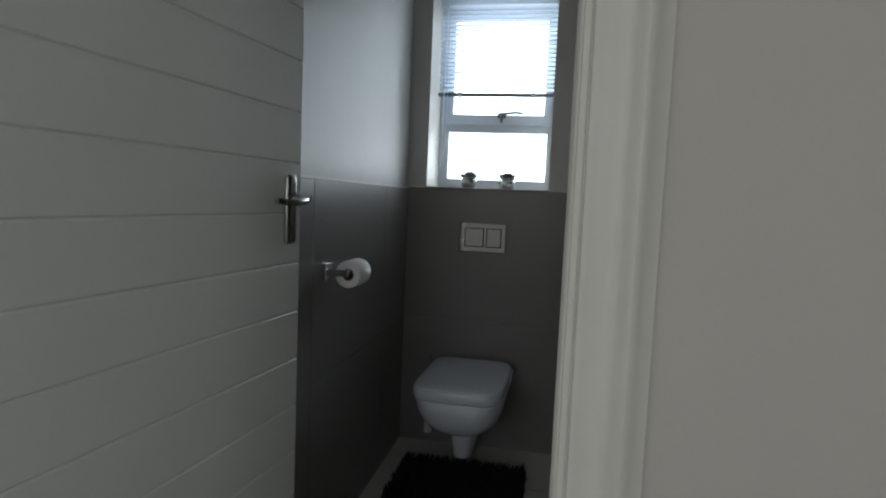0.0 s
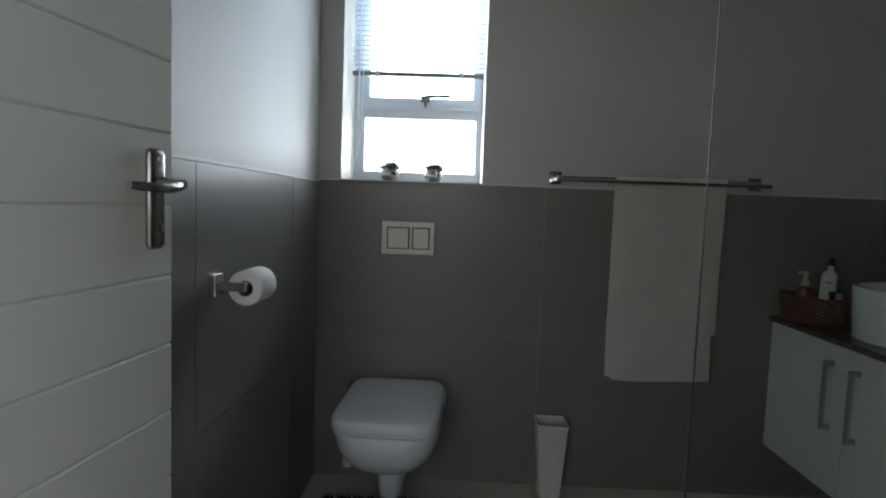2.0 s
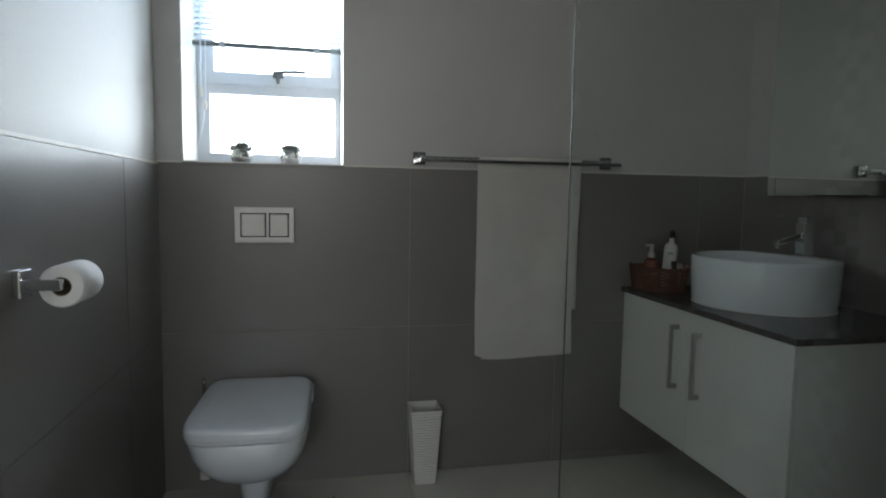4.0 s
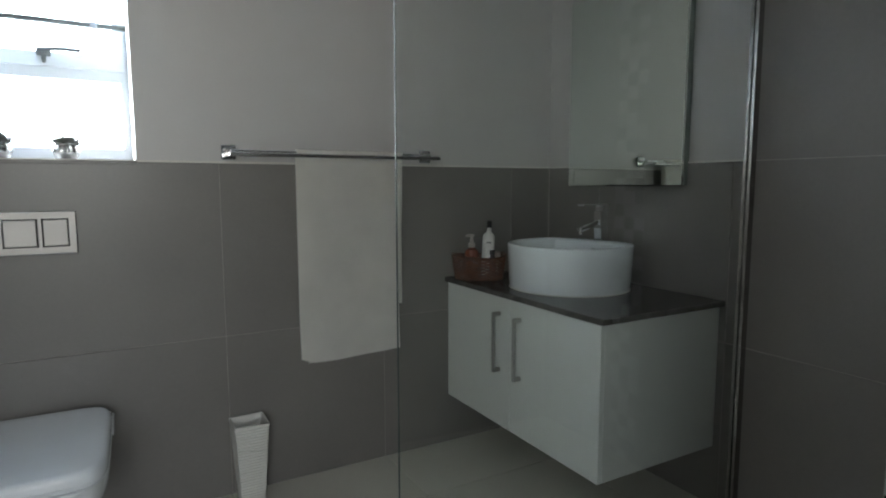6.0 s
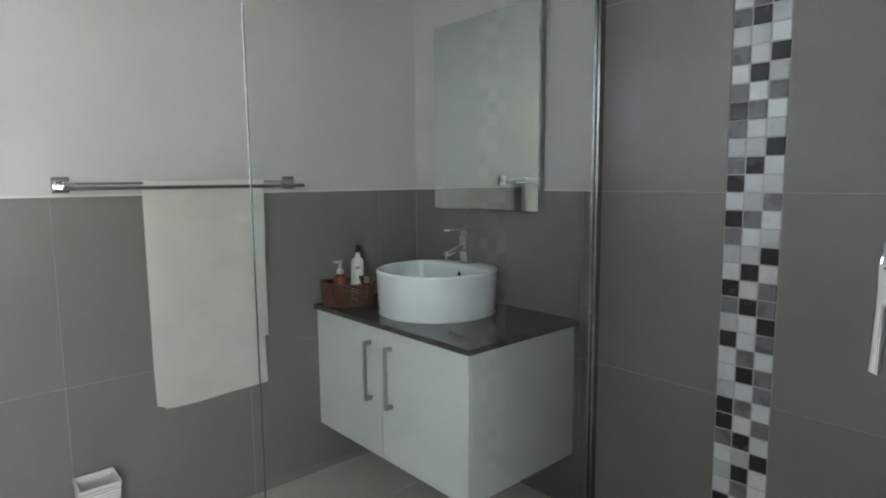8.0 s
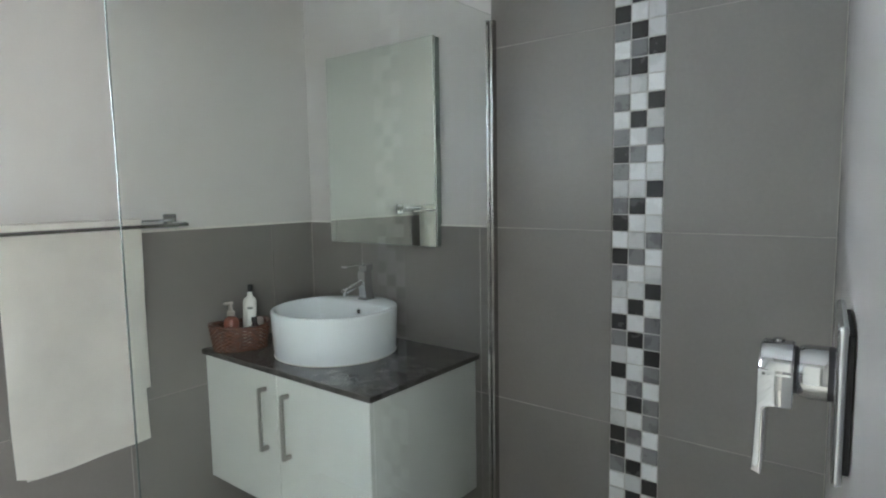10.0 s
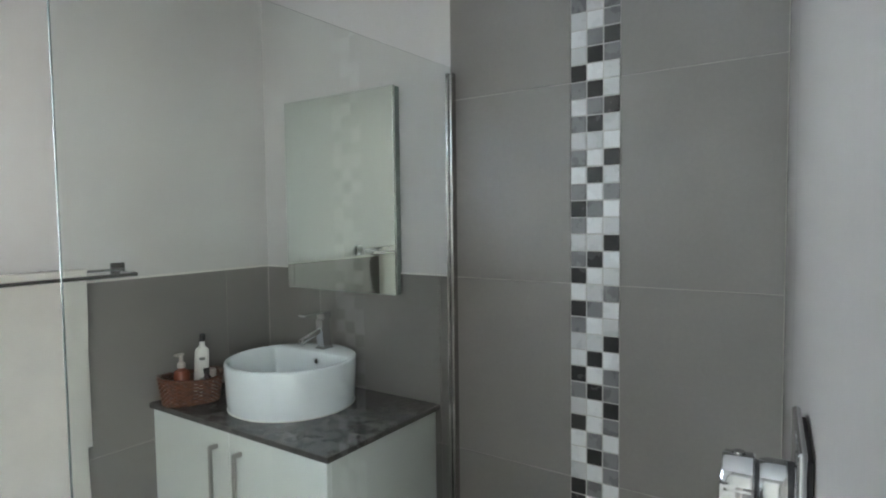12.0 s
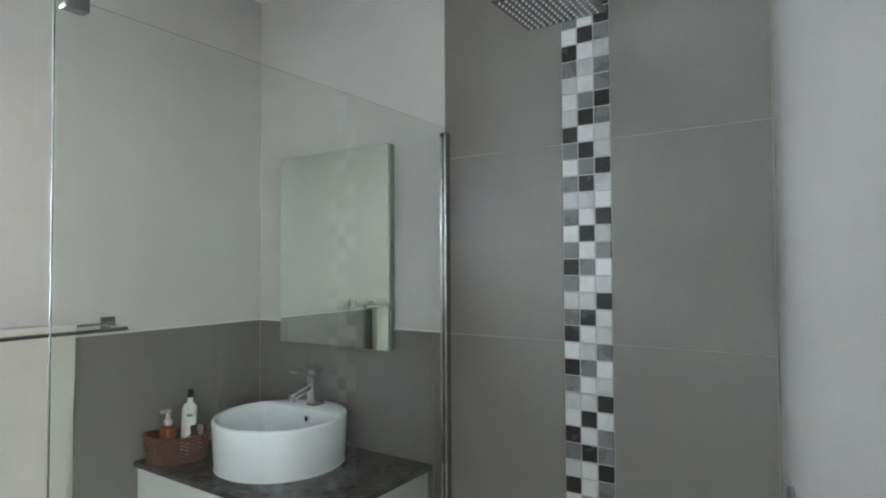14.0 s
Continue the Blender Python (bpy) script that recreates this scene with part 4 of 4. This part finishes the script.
def lay(parent, name, bm, material):
    ob = new(name, mesh_of(name, bm, material))
    ob.parent = parent
    return ob


def spans(a, b, cuts):
    e = [a] + [c for c in sorted(cuts) if a + 0.01 < c < b - 0.01] + [b]
    return list(zip(e, e[1:]))


# grout beds 2 mm thick behind the tiles
part("grout_bed", box(0, W, -0.0035, -0.0005, 0, WAINSCOT - 0.001), GROUT, wall_back)
part("grout_bed", box(0.0005, 0.0035, -1.23, -0.006, 0, WAINSCOT - 0.001), GROUT, wall_left)
bm = bmesh.new()
bm_box(bm, W - 0.0035, W - 0.0005, GLASS_Y + 0.008, -0.006, 0, WAINSCOT - 0.001)
bm_box(bm, W - 0.0035, W - 0.0005, FRONT_R, GLASS_Y + 0.008, 0, TOP)
part("grout_bed", bm, GROUT, wall_right)

ZCUT = [0.6, 1.2, 1.8, 2.4]
for x0, x1 in spans(0.0, W, [0.883, 1.482, 2.102]):
    for z0, z1 in spans(0.0, WAINSCOT, ZCUT):
        lay(wall_back, "tile", box(x0 + J, x1 - J, -TH, -0.001, z0 + J, z1 - J, 0.0008, 1), TILE)
for y0, y1 in spans(-1.23, -0.006, [-1.072, -0.36]):
    for z0, z1 in spans(0.0, WAINSCOT - 0.008, [0.6]):
        lay(wall_left, "tile", box(0.001, TH, y0 + J, y1 - J, z0 + J, z1 - J, 0.0008, 1), TILE)
for y0, y1 in spans(GLASS_Y + 0.008, -0.006, [-0.325, -0.922]):
    for z0, z1 in spans(0.0, WAINSCOT, ZCUT):
        lay(wall_right, "tile", box(W - TH, W - 0.001, y0 + J, y1 - J, z0 + J, z1 - J, 0.0008, 1), TILE)
MS0, MS1 = -1.558, -1.408
for y0, y1 in ((MS1, GLASS_Y + 0.007), (FRONT_R + 0.001, MS0)):
    for z0, z1 in spans(0.0, TOP, ZCUT):
        lay(wall_right, "tile", box(W - TH, W - 0.001, y0 + J, y1 - J, z0 + J, z1 - J, 0.0008, 1), TILE)

# front wall tiles, on the skewed wall
ux = Vector((1, slope, 0)).normalized()
nx = Vector((-ux.y, ux.x, 0))
o = Vector((JX, FRONT_L, 0))
flen = (Vector((W, FRONT_R, 0)) - o).length - 0.007
fm = Matrix(((ux.x, nx.x, 0, o.x), (ux.y, nx.y, 0, o.y), (0, 0, 1, 0), (0, 0, 0, 1)))
bm = box(0.02, flen, 0.0005, 0.0035, 0, TOP)
bmesh.ops.transform(bm, matrix=fm, verts=bm.verts)
part("grout_bed", bm, GROUT, wall_front)
for a0, a1 in spans(0.02, flen, [flen - 0.6]):
    for z0, z1 in spans(0.0, TOP, [2.4]):
        bm = box(a0 + J, a1 - J, 0.001, TH, z0 + J, z1 - J, 0.0008, 1)
        bmesh.ops.transform(bm, matrix=fm, verts=bm.verts)
        lay(wall_front, "tile", bm, TILE)

# pale sealant beads in the tiled corners
part("corner_bead", box(W - 0.0095, W - 0.0065, -0.0095, -0.0065, FLOOR, WAINSCOT - 0.001), GROUT, wall_right)
part("corner_bead", box(W - 0.0085, W - 0.0065, FRONT_R + 0.0068, FRONT_R + 0.0088, FLOOR, TOP), GROUT, wall_right)

# capping line on top of the half-height tiles
part("tile_cap", box(0, W, -0.007, 0.0, WAINSCOT, WAINSCOT + 0.006), REVEAL, wall_back, "pale grouted top edge")
part("tile_cap", box(0.0, 0.007, -1.23, -0.007, WAINSCOT - 0.008, WAINSCOT), REVEAL, wall_left, "pale grouted top edge")
part("tile_cap", box(W - 0.007, W, GLASS_Y + 0.012, -0.007, WAINSCOT, WAINSCOT + 0.005), REVEAL, wall_right, "pale grouted top edge")

# mosaic strip of three columns: d charcoal, g grey, p pale, w white; rows from the top down
ROWS = ["gwd", "wdg", "dwp", "gpg", "pwg", "wgd", "pdg", "dwp", "gdp", "wgd", "gdp", "ppw", "gwd", "wdp", "gwg", "dgw", "gwp",
        "ppd", "gdw", "dwp", "wpg", "dgw", "gwp", "ppd", "wdw", "dwg", "gdg", "pwd", "dwg", "wgw", "wdg", "pwg", "dgw", "dwg",
        "gdw", "wpd", "pdw", "wgw", "dwg", "gpd", "wdw", "pwg", "dgp", "gwd"]
part("mosaic_grout", box(W - 0.0042, W - 0.0036, MS0 + 0.001, MS1 - 0.001, 0, TOP), MOSAIC_GROUT, wall_right)
KEY = {"d": M_DARK, "g": M_GREY, "p": M_PALE, "w": M_WHITE}
chips = {k: mesh_of("mosaic_tile", box(-0.0056, 0, -0.0231, 0.0231, -0.0231, 0.0231, 0.0014, 1), m) for k, m in KEY.items()}
top_rows = ["wgd", "dpw", "gwd", "wdg", "pgw", "gwd", "wpg", "dgw"]
rows = [(1.2 + 0.05 * 20 - 0.05 * i, r) for i, r in enumerate(ROWS)] + [(2.2 + 0.05 * (i + 1), r) for i, r in enumerate(top_rows)]
for ztop, r in rows:
    for k, ch_ in enumerate(r):
        if ztop - 0.05 < -0.001 or ztop > TOP + 0.001:
            continue
        t = new("mosaic_tile", chips[ch_])
        t.parent = wall_right
        t.location = (W - 0.001, MS1 - 0.025 - 0.05 * k, ztop - 0.025)

# floor tiles
fx = [-2.168 + 0.6095 * k for k in range(1, 9)]
fy = [-0.36 - 0.6095 * k for k in range(10)]
for x0, x1 in spans(-2.15, 2.6, fx):
    for y0, y1 in spans(-6.4, 0.0, fy[::-1]):
        lay(floor, "floor_tile", box(x0 + 0.0015, x1 - 0.0015, y0 + 0.0015, y1 - 0.0015, FLOOR - 0.008, FLOOR, 0.0008, 1), FLOOR_TILE)
